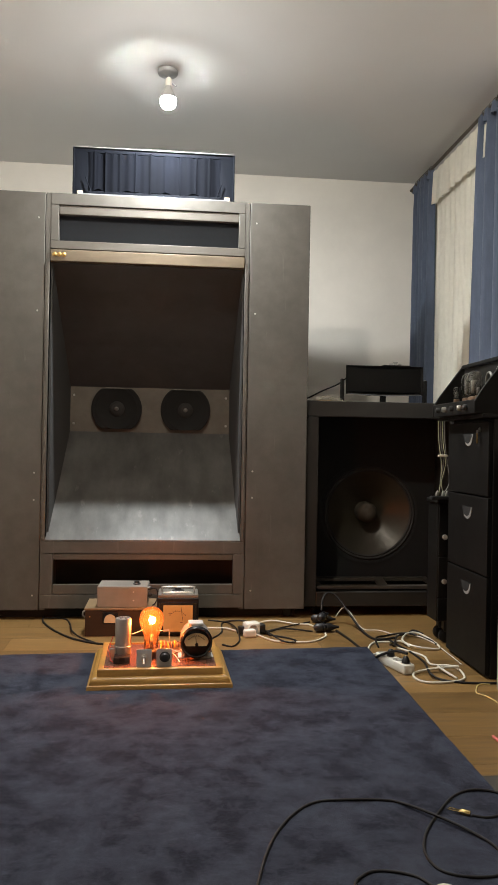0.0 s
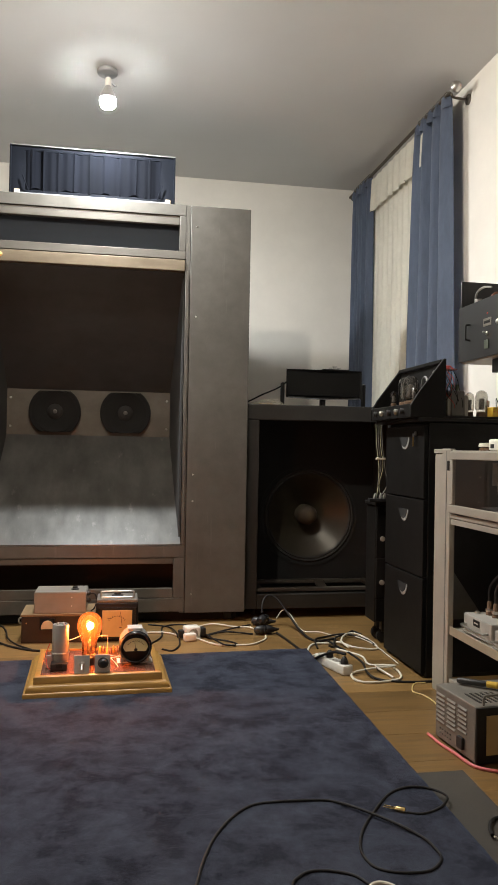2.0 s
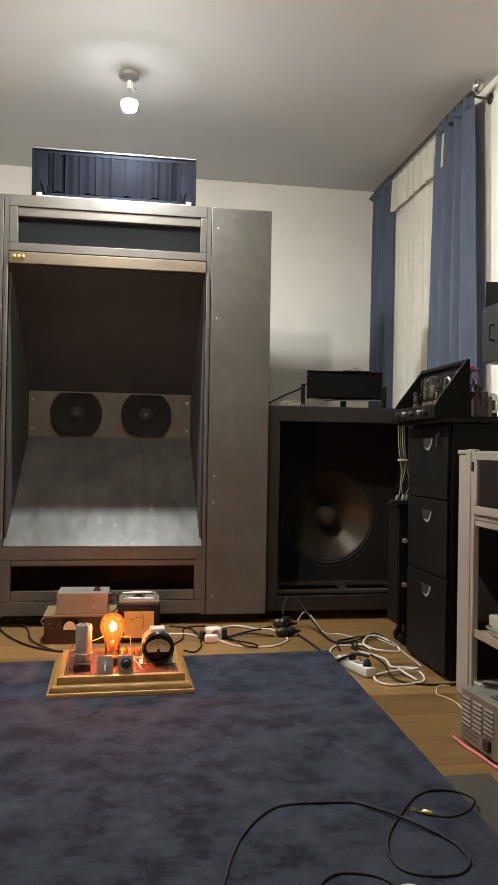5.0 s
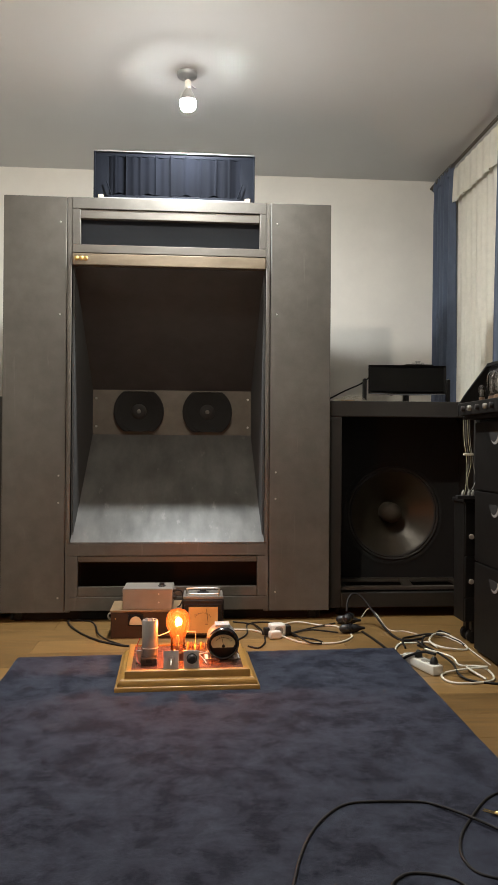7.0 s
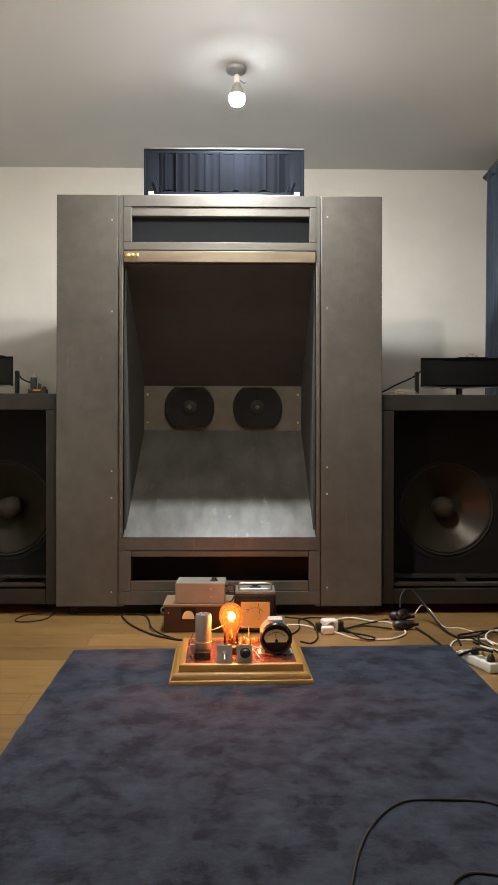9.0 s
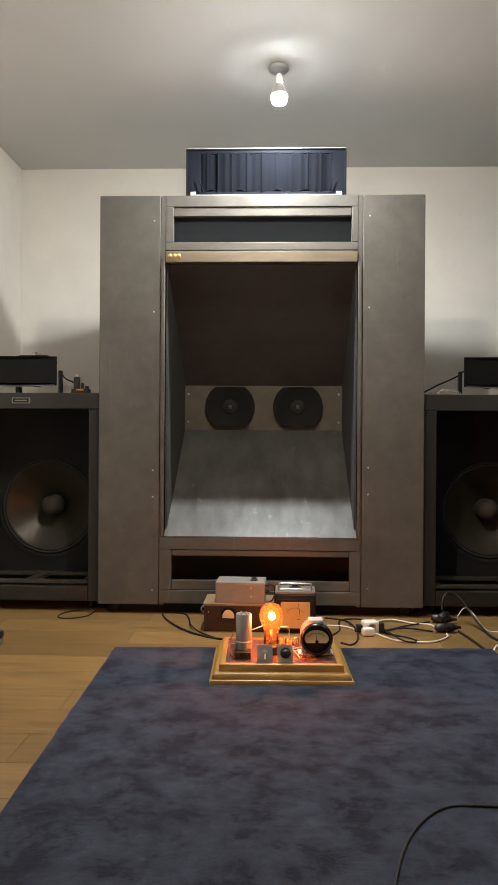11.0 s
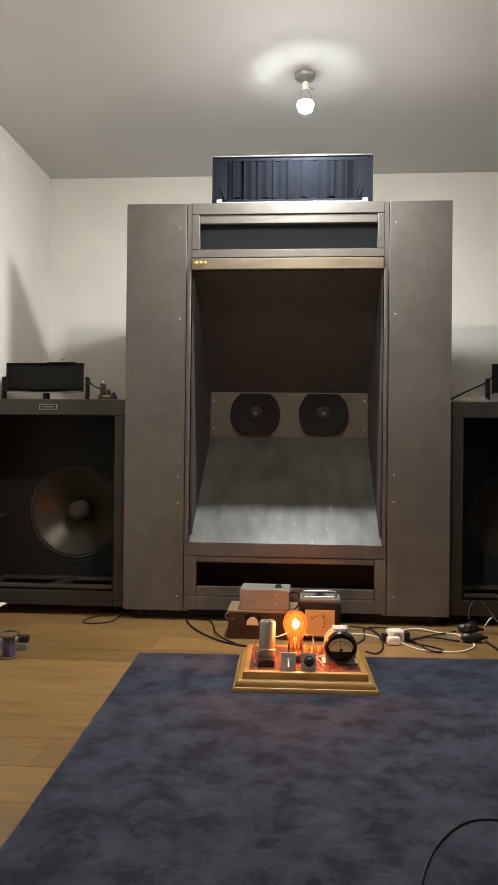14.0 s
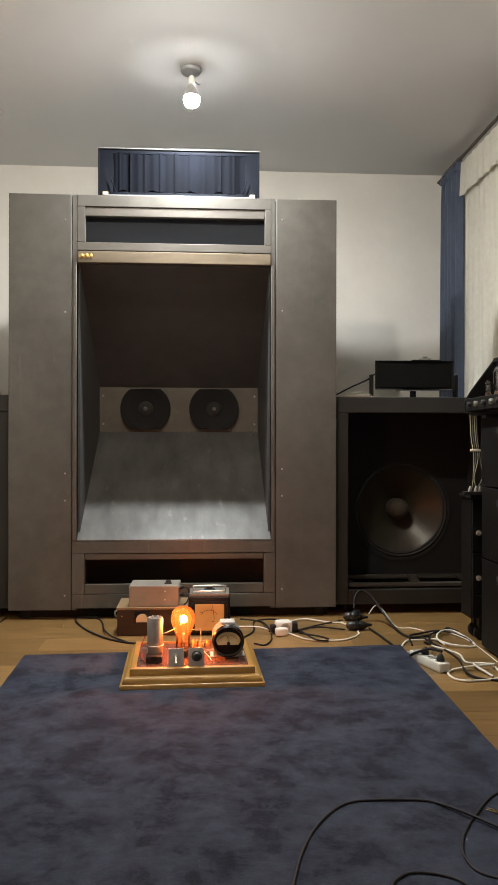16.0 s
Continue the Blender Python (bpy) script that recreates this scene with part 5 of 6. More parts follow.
def demo_board():
    t = thing("display_board", "stepped oak display board with a mahogany panel on the rug", "board", at=(0.218, 2.828, RZ - 0.003), turn=1.5)
    w, d = 0.242, 0.205
    # three stepped mouldings, mitred frames
    def moulding(name, a, z0, z1, r, inner):
        bm = bmesh.new()
        for s in range(4):
            half = (a, a * d / w)
            out = []
            rot = Matrix.Rotation(math.pi / 2 * s, 4, "Z")
            L0, L1 = (half[0], half[1]) if s % 2 == 0 else (half[1], half[0])
            prof = [(0, z0), (0, z1 - r), (r * 0.35, z1 - r * 0.3), (r, z1), (inner, z1), (inner, z0)]
            A, B = [], []
            for off, z in prof:
                A.append(bm.verts.new(rot @ Vector((-L0 + off, -L1 + off, z))))
                B.append(bm.verts.new(rot @ Vector((L0 - off, -L1 + off, z))))
            for i in range(len(prof) - 1):
                bm.faces.new((A[i], B[i], B[i + 1], A[i + 1]))
        return part(name, bm, M_PINE, t, smooth=50)
    moulding("base_moulding", w, 0.0, 0.018, 0.004, 0.05)
    moulding("middle_moulding", w - 0.008, 0.018, 0.040, 0.016, 0.05)
    moulding("top_moulding", w - 0.032, 0.040, 0.064, 0.003, 0.020)
    part("bottom", box(-w + 0.03, w - 0.03, -d + 0.03, d - 0.03, 0.002, 0.040, 0.0), M_PINE, t)
    part("panel", box(-w + 0.050, w - 0.050, -d + 0.052, d - 0.052, 0.041, 0.0605, 0.002), M_COPPER, t, "polished red mahogany panel")
    P = 0.0607
    # electrolytic can with its bracket
    c = part("capacitor", lathe([(0.027, 0.0), (0.028, 0.003), (0.028, 0.122), (0.026, 0.126), (0.020, 0.126), (0.019, 0.123), (0, 0.123)], 30, pose(-0.130, -0.050, P + 0.020)), M_CAN, t,
             "tall aluminium capacitor can")
    part("capacitor_base", box(-0.160, -0.104, -0.108, -0.062, P, P + 0.024, 0.003), M_BLACKPL, c)
    part("base_notch", box(-0.142, -0.122, -0.1095, -0.1075, P + 0.010, P + 0.024, 0), M_VOID, c)
    for x in (-0.139, -0.121):
        part("terminal", lathe([(0.004, 0), (0.004, 0.010), (0.002, 0.012)], 10, pose(x, -0.062, P + 0.143)), M_STEEL, c)
    part("clamp", tube([(-0.130 + 0.0295 * math.cos(k), -0.050 + 0.0295 * math.sin(k), P + 0.05) for k in np.linspace(0, 6.2832, 25)], 0.002, 6, 0), M_STEEL, c)
    part("clamp_foot", box(-0.177, -0.155, -0.065, -0.052, P, P + 0.042, 0.002), M_STEEL, c)
    # valve holder and the glowing valve
    v = part("glowing_valve", lathe([(0.024, 0.0), (0.026, 0.02), (0.026, 0.055), (0.034, 0.078), (0.0425, 0.100), (0.0435, 0.118), (0.038, 0.138), (0.026, 0.151), (0.010, 0.157), (0, 0.1575)],
                                    36, pose(-0.032, -0.03, P + 0.022), cap=False), M_ORANGEGLASS, t, "orange glowing glass rectifier valve")
    part("valve_base", lathe([(0.020, 0), (0.022, 0.003), (0.022, 0.026), (0.017, 0.030)], 24, pose(-0.032, -0.03, P)), M_BLACKPL, v)
    part("electrode", lathe([(0.008, 0.0), (0.008, 0.045), (0.004, 0.05)], 16, pose(-0.032, -0.03, P + 0.035)), M_HOTMETAL, v)
    part("glow_cathode", lathe([(0.004, 0.0), (0.010, 0.004), (0.0125, 0.012), (0.010, 0.020), (0.004, 0.025), (0, 0.026)], 18, pose(-0.030, -0.03, P + 0.120)), M_FILAMENT, v, "white-hot glowing electrode")
    part("support_wire", tube([(-0.032, -0.03, P + 0.08), (-0.031, -0.03, P + 0.10), (-0.030, -0.03, P + 0.122)], 0.002, 6, 3), M_HOTMETAL, v)
    # front control brackets
    for x, kind in ((-0.056, 0), (0.012, 1)):
        b = part("control_bracket", box(x - 0.026, x + 0.026, -0.150, -0.1475, P, P + 0.062, 0.0008), M_ALUBR, t, "small brushed aluminium bracket")
        part("bracket_foot", box(x - 0.026, x + 0.026, -0.1474, -0.125, P, P + 0.0025, 0.0005), M_ALUBR, b)
        if kind == 0:
            part("toggle_nut", lathe([(0.010, 0), (0.010, 0.003), (0.006, 0.005), (0.006, 0.010)], 12, toward((x, -0.150, P + 0.034), (0, -1, 0))), M_STEEL, b)
            part("toggle", lathe([(0.003, 0), (0.0035, 0.016), (0.004, 0.022), (0, 0.024)], 10, toward((x, -0.159, P + 0.034), (0, -0.7, -0.7))), M_STEEL, b)
        else:
            part("knob", lathe([(0.018, 0), (0.018, 0.003), (0.0145, 0.005), (0.0135, 0.018), (0.011, 0.020), (0, 0.020)], 26, toward((x + 0.002, -0.150, P + 0.035), (0, -1, 0))), M_BLACKPL, b)
            part("shaft_nut", lathe([(0.007, 0), (0.007, 0.008), (0, 0.009)], 12, toward((x, -0.147, P + 0.035), (0, 1, 0))), M_STEEL, b)
    # round meter in its drum
    mx, my, mz = 0.126, -0.062, P + 0.062
    md = part("meter_drum", lathe([(0.053, 0.0), (0.053, 0.090), (0.048, 0.094)], 44, toward((mx, my, mz), (0, 1, 0))), M_CAN, t, "aluminium meter drum")
    part("bezel", lathe([(0.050, 0.001), (0.056, 0.001), (0.057, 0.006), (0.0555, 0.014), (0.051, 0.018), (0.047, 0.016), (0.046, 0.011)], 48, toward((mx, my, mz), (0, -1, 0)), cap=False), M_BLACKGLOSS, md, "black bakelite bezel")
    part("meter_plate", lathe([(0.0505, 0.006), (0.048, 0.0075), (0, 0.0075)], 44, toward((mx, my, mz), (0, -1, 0))), M_BLACK, md)
    dial = [(0.043 * math.cos(k), 0.032 * math.sin(k)) for k in np.linspace(0.0, math.pi, 21)] + [(-0.036, -0.013), (0.036, -0.013)]
    part("dial", prism([(mx + a, mz + b) for a, b in dial], "y", my - 0.0105, my - 0.008), M_DIALWHITE, md, "pale dial with a black scale")
    part("scale_arc", tube([(mx + 0.032 * math.cos(k), my - 0.0108, mz - 0.008 + 0.030 * math.sin(k)) for k in np.linspace(0.6, 2.54, 16)], 0.0006, 6, 0), M_BLACK, md)
    for k in np.linspace(0.6, 2.54, 11):
        part("scale_tick", tube([(mx + 0.032 * math.cos(k), my - 0.0109, mz - 0.008 + 0.030 * math.sin(k)), (mx + 0.036 * math.cos(k), my - 0.0109, mz - 0.008 + 0.034 * math.sin(k))], 0.0005, 4, 0), M_BLACK, md)
    part("pointer", tube([(mx + 0.001, my - 0.012, mz - 0.010), (mx - 0.003, my - 0.012, mz + 0.018)], 0.0008, 6, 0), M_BLACK, md)
    part("pointer_hub", lathe([(0.006, 0), (0.005, 0.002), (0, 0.003)], 14, toward((mx + 0.001, my - 0.0106, mz - 0.008), (0, -1, 0))), M_BLACK, md)
    part("mount_strap", box(mx - 0.026, mx + 0.026, my + 0.02, my + 0.075, mz + 0.0525, mz + 0.060, 0.002), M_ALUBR, md)
    for s in (-1, 1):
        part("mount_leg", box(mx + s * 0.045 - 0.006, mx + s * 0.045 + 0.006, my + 0.02, my + 0.07, P, mz - 0.030, 0.001), M_ALUBR, md)
    part("mount_foot", box(mx - 0.062, mx + 0.062, my + 0.015, my + 0.080, P - 0.0003, P + 0.0035, 0.001), M_ALUBR, md)
    # terminal strip with resistors
    ts = part("tag_strip", box(0.0, 0.075, 0.03, 0.037, P, P + 0.03, 0.001), M_PALEBRD, t)
    rnd = random.Random(2)
    for k in range(6):
        x = 0.006 + 0.012 * k
        part("resistor", lathe([(0.002, -0.012), (0.0042, -0.009), (0.0042, 0.009), (0.002, 0.012)], 10, toward((x, 0.024, P + 0.030 + rnd.uniform(-0.004, 0.004)), (0, 0.4, 1))), M_RESBODY if k % 2 else M_ORANGE, ts)
    # wiring
    wires = [[(-0.112, -0.055, P + 0.088), (-0.09, -0.05, P + 0.092), (-0.062, -0.035, P + 0.10)],
             [(-0.002, -0.03, P + 0.095), (0.022, -0.03, P + 0.096), (0.030, -0.028, P + 0.092), (0.032, -0.026, P + 0.05), (0.034, 0.01, P + 0.02)],
             [(-0.020, -0.02, P + 0.012), (0.02, -0.06, P + 0.03), (0.05, -0.07, P + 0.028), (0.075, -0.06, P + 0.036), (0.09, -0.05, P + 0.045)],
             [(0.01, -0.03, P + 0.028), (0.04, -0.05, P + 0.022), (0.06, -0.075, P + 0.008), (0.066, -0.10, P + 0.003)],
             [(0.02, -0.04, P + 0.034), (0.04, -0.045, P + 0.030), (0.07, -0.045, P + 0.024), (0.08, -0.04, P + 0.030)],
             [(-0.165, -0.04, P + 0.08), (-0.175, -0.05, P + 0.05), (-0.172, -0.08, P + 0.012), (-0.160, -0.10, P + 0.004)],
             [(0.015, -0.145, P + 0.03), (0.02, -0.12, P + 0.012), (0.03, -0.08, P + 0.004), (0.03, -0.01, P + 0.01)]]
    for i, p in enumerate(wires):
        part("wire", tube(p, 0.0016, 6, 6), M_CREAM if i != 5 else M_REDWIRE, t)
    return t


M_CAN = mat("brushed_can", (0.31, 0.30, 0.285), 0.38, 0.45, vary=0.08, scale=30, stretch=(1, 1, 0.1))
M_ALUBR = mat("dull_aluminium", (0.46, 0.46, 0.45), 0.5, 0.1, vary=0.08, scale=30)
M_DIALWHITE = mat("dial_paper", (0.56, 0.50, 0.28), 0.5, vary=0.04)
M_RESBODY = mat("resistor_brown", (0.16, 0.07, 0.04), 0.5)
M_HOTMETAL = mat("electrode_metal", (0.09, 0.08, 0.07), 0.5, 0.5)
M_FILAMENT = glow("filament", (1.0, 0.29, 0.055), TUBE_POWER)


def orange_glass():
    m = bpy.data.materials.new("orange_lit_glass")
    m.use_nodes = True
    nt = m.node_tree
    nt.nodes.remove(nt.nodes["Principled BSDF"])
    tr = nt.nodes.new("ShaderNodeBsdfTransparent")
    tr.inputs[0].default_value = (1.0, 0.74, 0.54, 1)
    em = nt.nodes.new("ShaderNodeEmission")
    em.inputs[0].default_value = (1.0, 0.13, 0.015, 1)
    em.inputs[1].default_value = 0.75
    gl = nt.nodes.new("ShaderNodeBsdfGlossy")
    gl.inputs["Roughness"].default_value = 0.06
    ad = nt.nodes.new("ShaderNodeAddShader")
    nt.links.new(tr.outputs[0], ad.inputs[0])
    # the discharge fills the upper bulb
    tc = nt.nodes.new("ShaderNodeTexCoord")
    sp = nt.nodes.new("ShaderNodeSeparateXYZ")
    nt.links.new(tc.outputs["Generated"], sp.inputs[0])
    mr = nt.nodes.new("ShaderNodeMapRange")
    mr.inputs[1].default_value, mr.inputs[2].default_value = 0.25, 0.62
    mr.inputs[3].default_value, mr.inputs[4].default_value = 0.02, 0.48
    nt.links.new(sp.outputs[2], mr.inputs[0])
    nt.links.new(mr.outputs[0], em.inputs[1])
    nt.links.new(em.outputs[0], ad.inputs[1])
    fr = nt.nodes.new("ShaderNodeFresnel")
    fr.inputs[0].default_value = 1.45
    mx = nt.nodes.new("ShaderNodeMixShader")
    nt.links.new(fr.outputs[0], mx.inputs[0])
    nt.links.new(ad.outputs[0], mx.inputs[1])
    nt.links.new(gl.outputs[0], mx.inputs[2])
    nt.links.new(mx.outputs[0], nt.nodes["Material Output"].inputs[0])
    return m


M_ORANGEGLASS = orange_glass()
demo_board()


# ---- boxes behind the board ----
def wooden_meter_box():
    t = thing("wooden_meter_box", "dark wooden box with a small meter standing on the floor", "box", at=(-0.11, 3.385, 0))
    part("case", box(0, 0.30, 0, 0.20, 0.0, 0.112, 0.003), M_DARKWOOD, t)
    part("lid", box(-0.004, 0.304, -0.004, 0.204, 0.1125, 0.122, 0.002), M_LIDWOOD, t)
    m = part("meter", box(0.075, 0.140, -0.006, -0.0005, 0.055, 0.105, 0.002), M_BLACKGLOSS, t)
    face = [(0.107 + 0.026 * math.cos(k), 0.066 + 0.030 * math.sin(k)) for k in np.linspace(0, math.pi, 17)] + [(0.081, 0.060), (0.133, 0.060)]
    part("meter_face", prism(face, "y", -0.008, -0.0062), M_DIALPALE, m, "pale meter face")
    part("handle", tube([(-0.001, 0.09, 0.09), (-0.016, 0.09, 0.088), (-0.020, 0.09, 0.075), (-0.012, 0.09, 0.065), (0.0, 0.09, 0.066)], 0.004, 8, 4), M_STEEL, t)
    for x in (0.02, 0.28):
        part("screw", lathe([(0.003, 0), (0.002, 0.0015), (0, 0.002)], 8, toward((x, 0.0, 0.085), (0, -1, 0))), M_BRASS, t)


M_DARKWOOD = mat("dark_stained_wood", (0.032, 0.016, 0.009), 0.4, vary=0.25, scale=7, stretch=(1, 6, 6), grime=0.2)
M_LIDWOOD = mat("worn_wooden_lid", (0.22, 0.15, 0.08), 0.5, vary=0.2, scale=7, stretch=(1, 8, 6))
M_DIALPALE = mat("meter_face_pale", (0.62, 0.50, 0.33), 0.5)
wooden_meter_box()


def grey_box():
    t = thing("grey_metal_box", "pale grey steel box lying on the wooden meter box", "box", at=(-0.061, 3.395, 0.1225), turn=-1.5)
    part("case", box(0, 0.215, 0, 0.15, 0.0, 0.090, 0.003), M_BOXGREY, t)
    part("lid_seam", box(-0.001, 0.216, -0.001, 0.151, 0.081, 0.0825, 0), M_GROOVE, t)
    for x, z in ((0.155, 0.066), (0.155, 0.03)):
        part("screw", lathe([(0.0035, 0), (0.003, 0.0015), (0, 0.002)], 10, toward((x, 0.0, z), (0, -1, 0))), M_STEEL, t)
    k = part("knob", lathe([(0.017, 0), (0.017, 0.004), (0.012, 0.006), (0.011, 0.014), (0, 0.016)], 20, pose(0.165, 0.06, 0.090)), M_BLACKPL, t)
    for z in (0.075, 0.045):
        part("side_plug", lathe([(0.010, 0), (0.010, 0.012), (0.006, 0.018), (0, 0.019)], 14, toward((0.215, 0.05, z), (1, 0, 0))), M_BLACKPL, t)
    part("lead", tube([(0.232, 0.05, 0.075), (0.252, 0.045, 0.07), (0.258, 0.04, 0.04), (0.248, 0.035, 0.012), (0.235, 0.03, 0.003)], 0.003, 8, 6), M_RUBBER, t)


M_BOXGREY = mat("warm_grey_enamel", (0.27, 0.245, 0.215), 0.42, 0.1, vary=0.06, scale=20, grime=0.2)
grey_box()


def portable_meter():
    t = thing("portable_meter", "black portable meter with glow-tinted yellow dial and chrome handle on the floor", "meter", at=(0.196, 3.38, 0), turn=-1)
    w, d, h = 0.180, 0.15, 0.165
    part("case", box(0, w, 0, d, 0, h, 0.006, 3), M_BLACKSATIN, t)
    part("top_plate", box(0.003, w - 0.003, 0.003, d - 0.003, h, h + 0.014, 0.004), M_CASEGREY, t)
    part("front_bezel", box(0.008, w - 0.008, -0.006, -0.0005, 0.012, h - 0.018, 0.003), M_BLACKGLOSS, t)
    f = part("dial", box(0.028, w - 0.026, -0.008, -0.0062, 0.022, h - 0.030, 0.001), M_DIALLIT, t, "yellowed paper dial tinted with orange valve light")
    part("scale_arc", tube([(w / 2 + 0.045 * math.cos(k), -0.0086, 0.055 + 0.055 * math.sin(k)) for k in np.linspace(0.7, 2.44, 14)], 0.0006, 5, 0), M_BLACK, f)
    for k in np.linspace(0.75, 2.4, 9):
        part("scale_tick", tube([(w / 2 + 0.045 * math.cos(k), -0.0086, 0.055 + 0.055 * math.sin(k)), (w / 2 + 0.049 * math.cos(k), -0.0086, 0.055 + 0.060 * math.sin(k))], 0.0006, 4, 0), M_BLACK, f)
    part("scale_bar", box(0.05, 0.062, -0.009, -0.0078, 0.10, 0.103, 0), M_RESBODY, f)
    part("scale_bar", box(0.10, 0.112, -0.009, -0.0078, 0.06, 0.063, 0), M_RESBODY, f)
    part("needle", tube([(w / 2 + 0.022, -0.0095, 0.07), (w / 2 + 0.014, -0.0095, 0.128)], 0.0009, 6, 0), M_BLACK, f)
    part("carry_handle", tube([(0.02, 0.05, h + 0.012), (0.02, 0.05, h + 0.034), (0.03, 0.05, h + 0.040), (w - 0.03, 0.05, h + 0.040), (w - 0.02, 0.05, h + 0.034), (w - 0.02, 0.05, h + 0.012)], 0.0035, 8, 4), M_STEEL, t)
    part("handle_stay", tube([(0.025, 0.014, h + 0.015), (0.03, 0.012, h + 0.022), (w - 0.03, 0.012, h + 0.022), (w - 0.025, 0.014, h + 0.015)], 0.003, 8, 4), M_STEEL, t)
    part("knob", lathe([(0.026, 0), (0.026, 0.006), (0.015, 0.009), (0.014, 0.018), (0, 0.019)], 24, pose(w / 2, 0.085, h + 0.013)), M_BLACKPL, t)


# the valve's orange light is mixed into this yellowed dial colour
M_DIALLIT = mat("glow_tinted_dial", (0.60, 0.38, 0.14), 0.5, vary=0.08, grime=0.15)
portable_meter()


M_GOLDP = mat("gold_plate", (0.75, 0.55, 0.25), 0.25, 1.0, vary=0.05)
M_YELLOWWIRE = mat("pale_yellow_wire", (0.60, 0.47, 0.20), 0.5)
# ---- wall sockets, adaptors and leads on the floor ----
def power_strip():
    t = thing("power_strip", "white socket strip with two black plugs on the floor", "power strip", at=(1.102, 2.885, 0), turn=-73)
    part("body", box(-0.100, 0.100, -0.023, 0.023, 0.0, 0.036, 0.006, 3), M_WHITEPL, t)
    for i, x in enumerate((-0.074, -0.026, 0.024, 0.073)):
        part("socket", lathe([(0.019, 0), (0.019, 0.0015), (0.017, 0.0015), (0.016, -0.004), (0, -0.004)], 22, pose(x, 0, 0.0362)), M_SOCKET, t)
        if i in (1, 3):
            g = part("plug", lathe([(0.014, 0), (0.015, 0.010), (0.010, 0.022), (0.006, 0.028), (0, 0.029)], 18, pose(x, 0, 0.035)), M_BLACKPL, t)


M_SOCKET = mat("socket_grey", (0.40, 0.38, 0.34), 0.5)
power_strip()


def adaptor(at, turn):
    t = thing("plug_adaptor", "white three-way plug adaptor lying on the floor", "adaptor", at=at, turn=turn)
    part("body", box(-0.035, 0.035, -0.028, 0.028, 0.0, 0.055, 0.010, 3), M_WHITEPL, t)
    part("socket", lathe([(0.020, 0), (0.020, 0.002), (0.017, 0.002), (0.016, -0.003), (0, -0.003)], 20, toward((0, -0.028, 0.028), (0, -1, 0))), M_SOCKET, t)
    part("side_plug", box(0.035, 0.062, -0.018, 0.018, 0.006, 0.045, 0.006), M_BLACKPL, t)
    part("side_plug", box(-0.060, -0.035, -0.015, 0.015, 0.006, 0.040, 0.006), M_BLACKPL, t)
    part("flat_plug", box(-0.050, 0.004, -0.062, -0.029, 0.001, 0.034, 0.007), M_WHITEPL, t)


adaptor((0.610, 3.40, 0), 12)


def coupling(at, turn, label):
    t = thing("cable_coupling", label, "plug", "black couplings", at=at, turn=turn)
    part("socket_half", lathe([(0.009, 0), (0.018, 0.010), (0.020, 0.036), (0.016, 0.047)], 18, toward((-0.05, 0, 0.0215), (1, 0, 0))), M_BLACKPL, t)
    part("plug_half", lathe([(0.018, 0.049), (0.0195, 0.054), (0.017, 0.077), (0.008, 0.098), (0.005, 0.115)], 18, toward((-0.05, 0, 0.0215), (1, 0, 0))), M_RUBBER, t)
    part("collar", lathe([(0.0205, 0.040), (0.0213, 0.045), (0.0213, 0.050), (0.0200, 0.054)], 18, toward((-0.05, 0, 0.0215), (1, 0, 0))), M_BLACKGLOSS, t)


coupling((0.965, 3.60, 0), -14, "black rubber mains coupling lying on the floor")
coupling((0.945, 3.43, 0), 4, "black rubber mains coupling among cables on the floor")
coupling((0.955, 3.515, 0.03), 60, "black rubber mains coupling resting across other leads")

WHITE = "white mains cable lying loosely on the wooden floor"
DARK = "black mains cable lying loosely on the wooden floor"


def floor_cable(xy, r, m, label, lift=None):
    """A lead on the floor; lift: heights over the floor by point index."""
    pts = []
    for i, (x, y) in enumerate(xy):
        pts.append((x, y, r + (lift or {}).get(i, 0.0)))
    return cable(pts, r, m, label)


floor_cable([(0.40, 3.50), (0.449, 3.502), (0.511, 3.488), (0.565, 3.42)], 0.0042, M_CREAM, WHITE)
floor_cable([(0.645, 3.46), (0.66, 3.58), (0.736, 3.62), (0.833, 3.568), (0.898, 3.55), (0.925, 3.46)], 0.0042, M_CREAM, WHITE, {2: .004})
floor_cable([(0.60, 3.36), (0.632, 3.37), (0.686, 3.28), (0.742, 3.249), (0.85, 3.252), (0.925, 3.33), (0.94, 3.39)], 0.0042, M_CREAM, WHITE)
floor_cable([(0.665, 3.42), (0.767, 3.485), (0.876, 3.585), (0.91, 3.61)], 0.0036, M_RUBBER, DARK, {1: .006})
floor_cable([(0.668, 3.41), (0.76, 3.443), (0.89, 3.43)], 0.0036, M_RUBBER, DARK, {1: .01})
floor_cable([(0.67, 3.405), (0.698, 3.366), (0.764, 3.314), (0.791, 3.256), (0.73, 3.235), (0.676, 3.387), (0.655, 3.52), (0.60, 3.64), (0.50, 3.609), (0.481, 3.428), (0.423, 3.30)], 0.0036, M_RUBBER, DARK, {4: .008, 5: .012})
floor_cable([(0.433, 3.66), (0.521, 3.607), (0.545, 3.46), (0.552, 3.41)], 0.0036, M_RUBBER, DARK, {2: .012})
floor_cable([(0.47, 3.22), (0.51, 3.191), (0.545, 3.27), (0.555, 3.38)], 0.0036, M_RUBBER, DARK)
floor_cable([(1.00, 3.435), (1.02, 3.29), (1.035, 3.13), (1.048, 3.00), (1.062, 2.93), (1.098, 2.865), (1.1255, 2.808)], 0.0052, M_RUBBER, "thick black mains lead running to the socket strip", {4: .03, 5: .062, 6: .068})
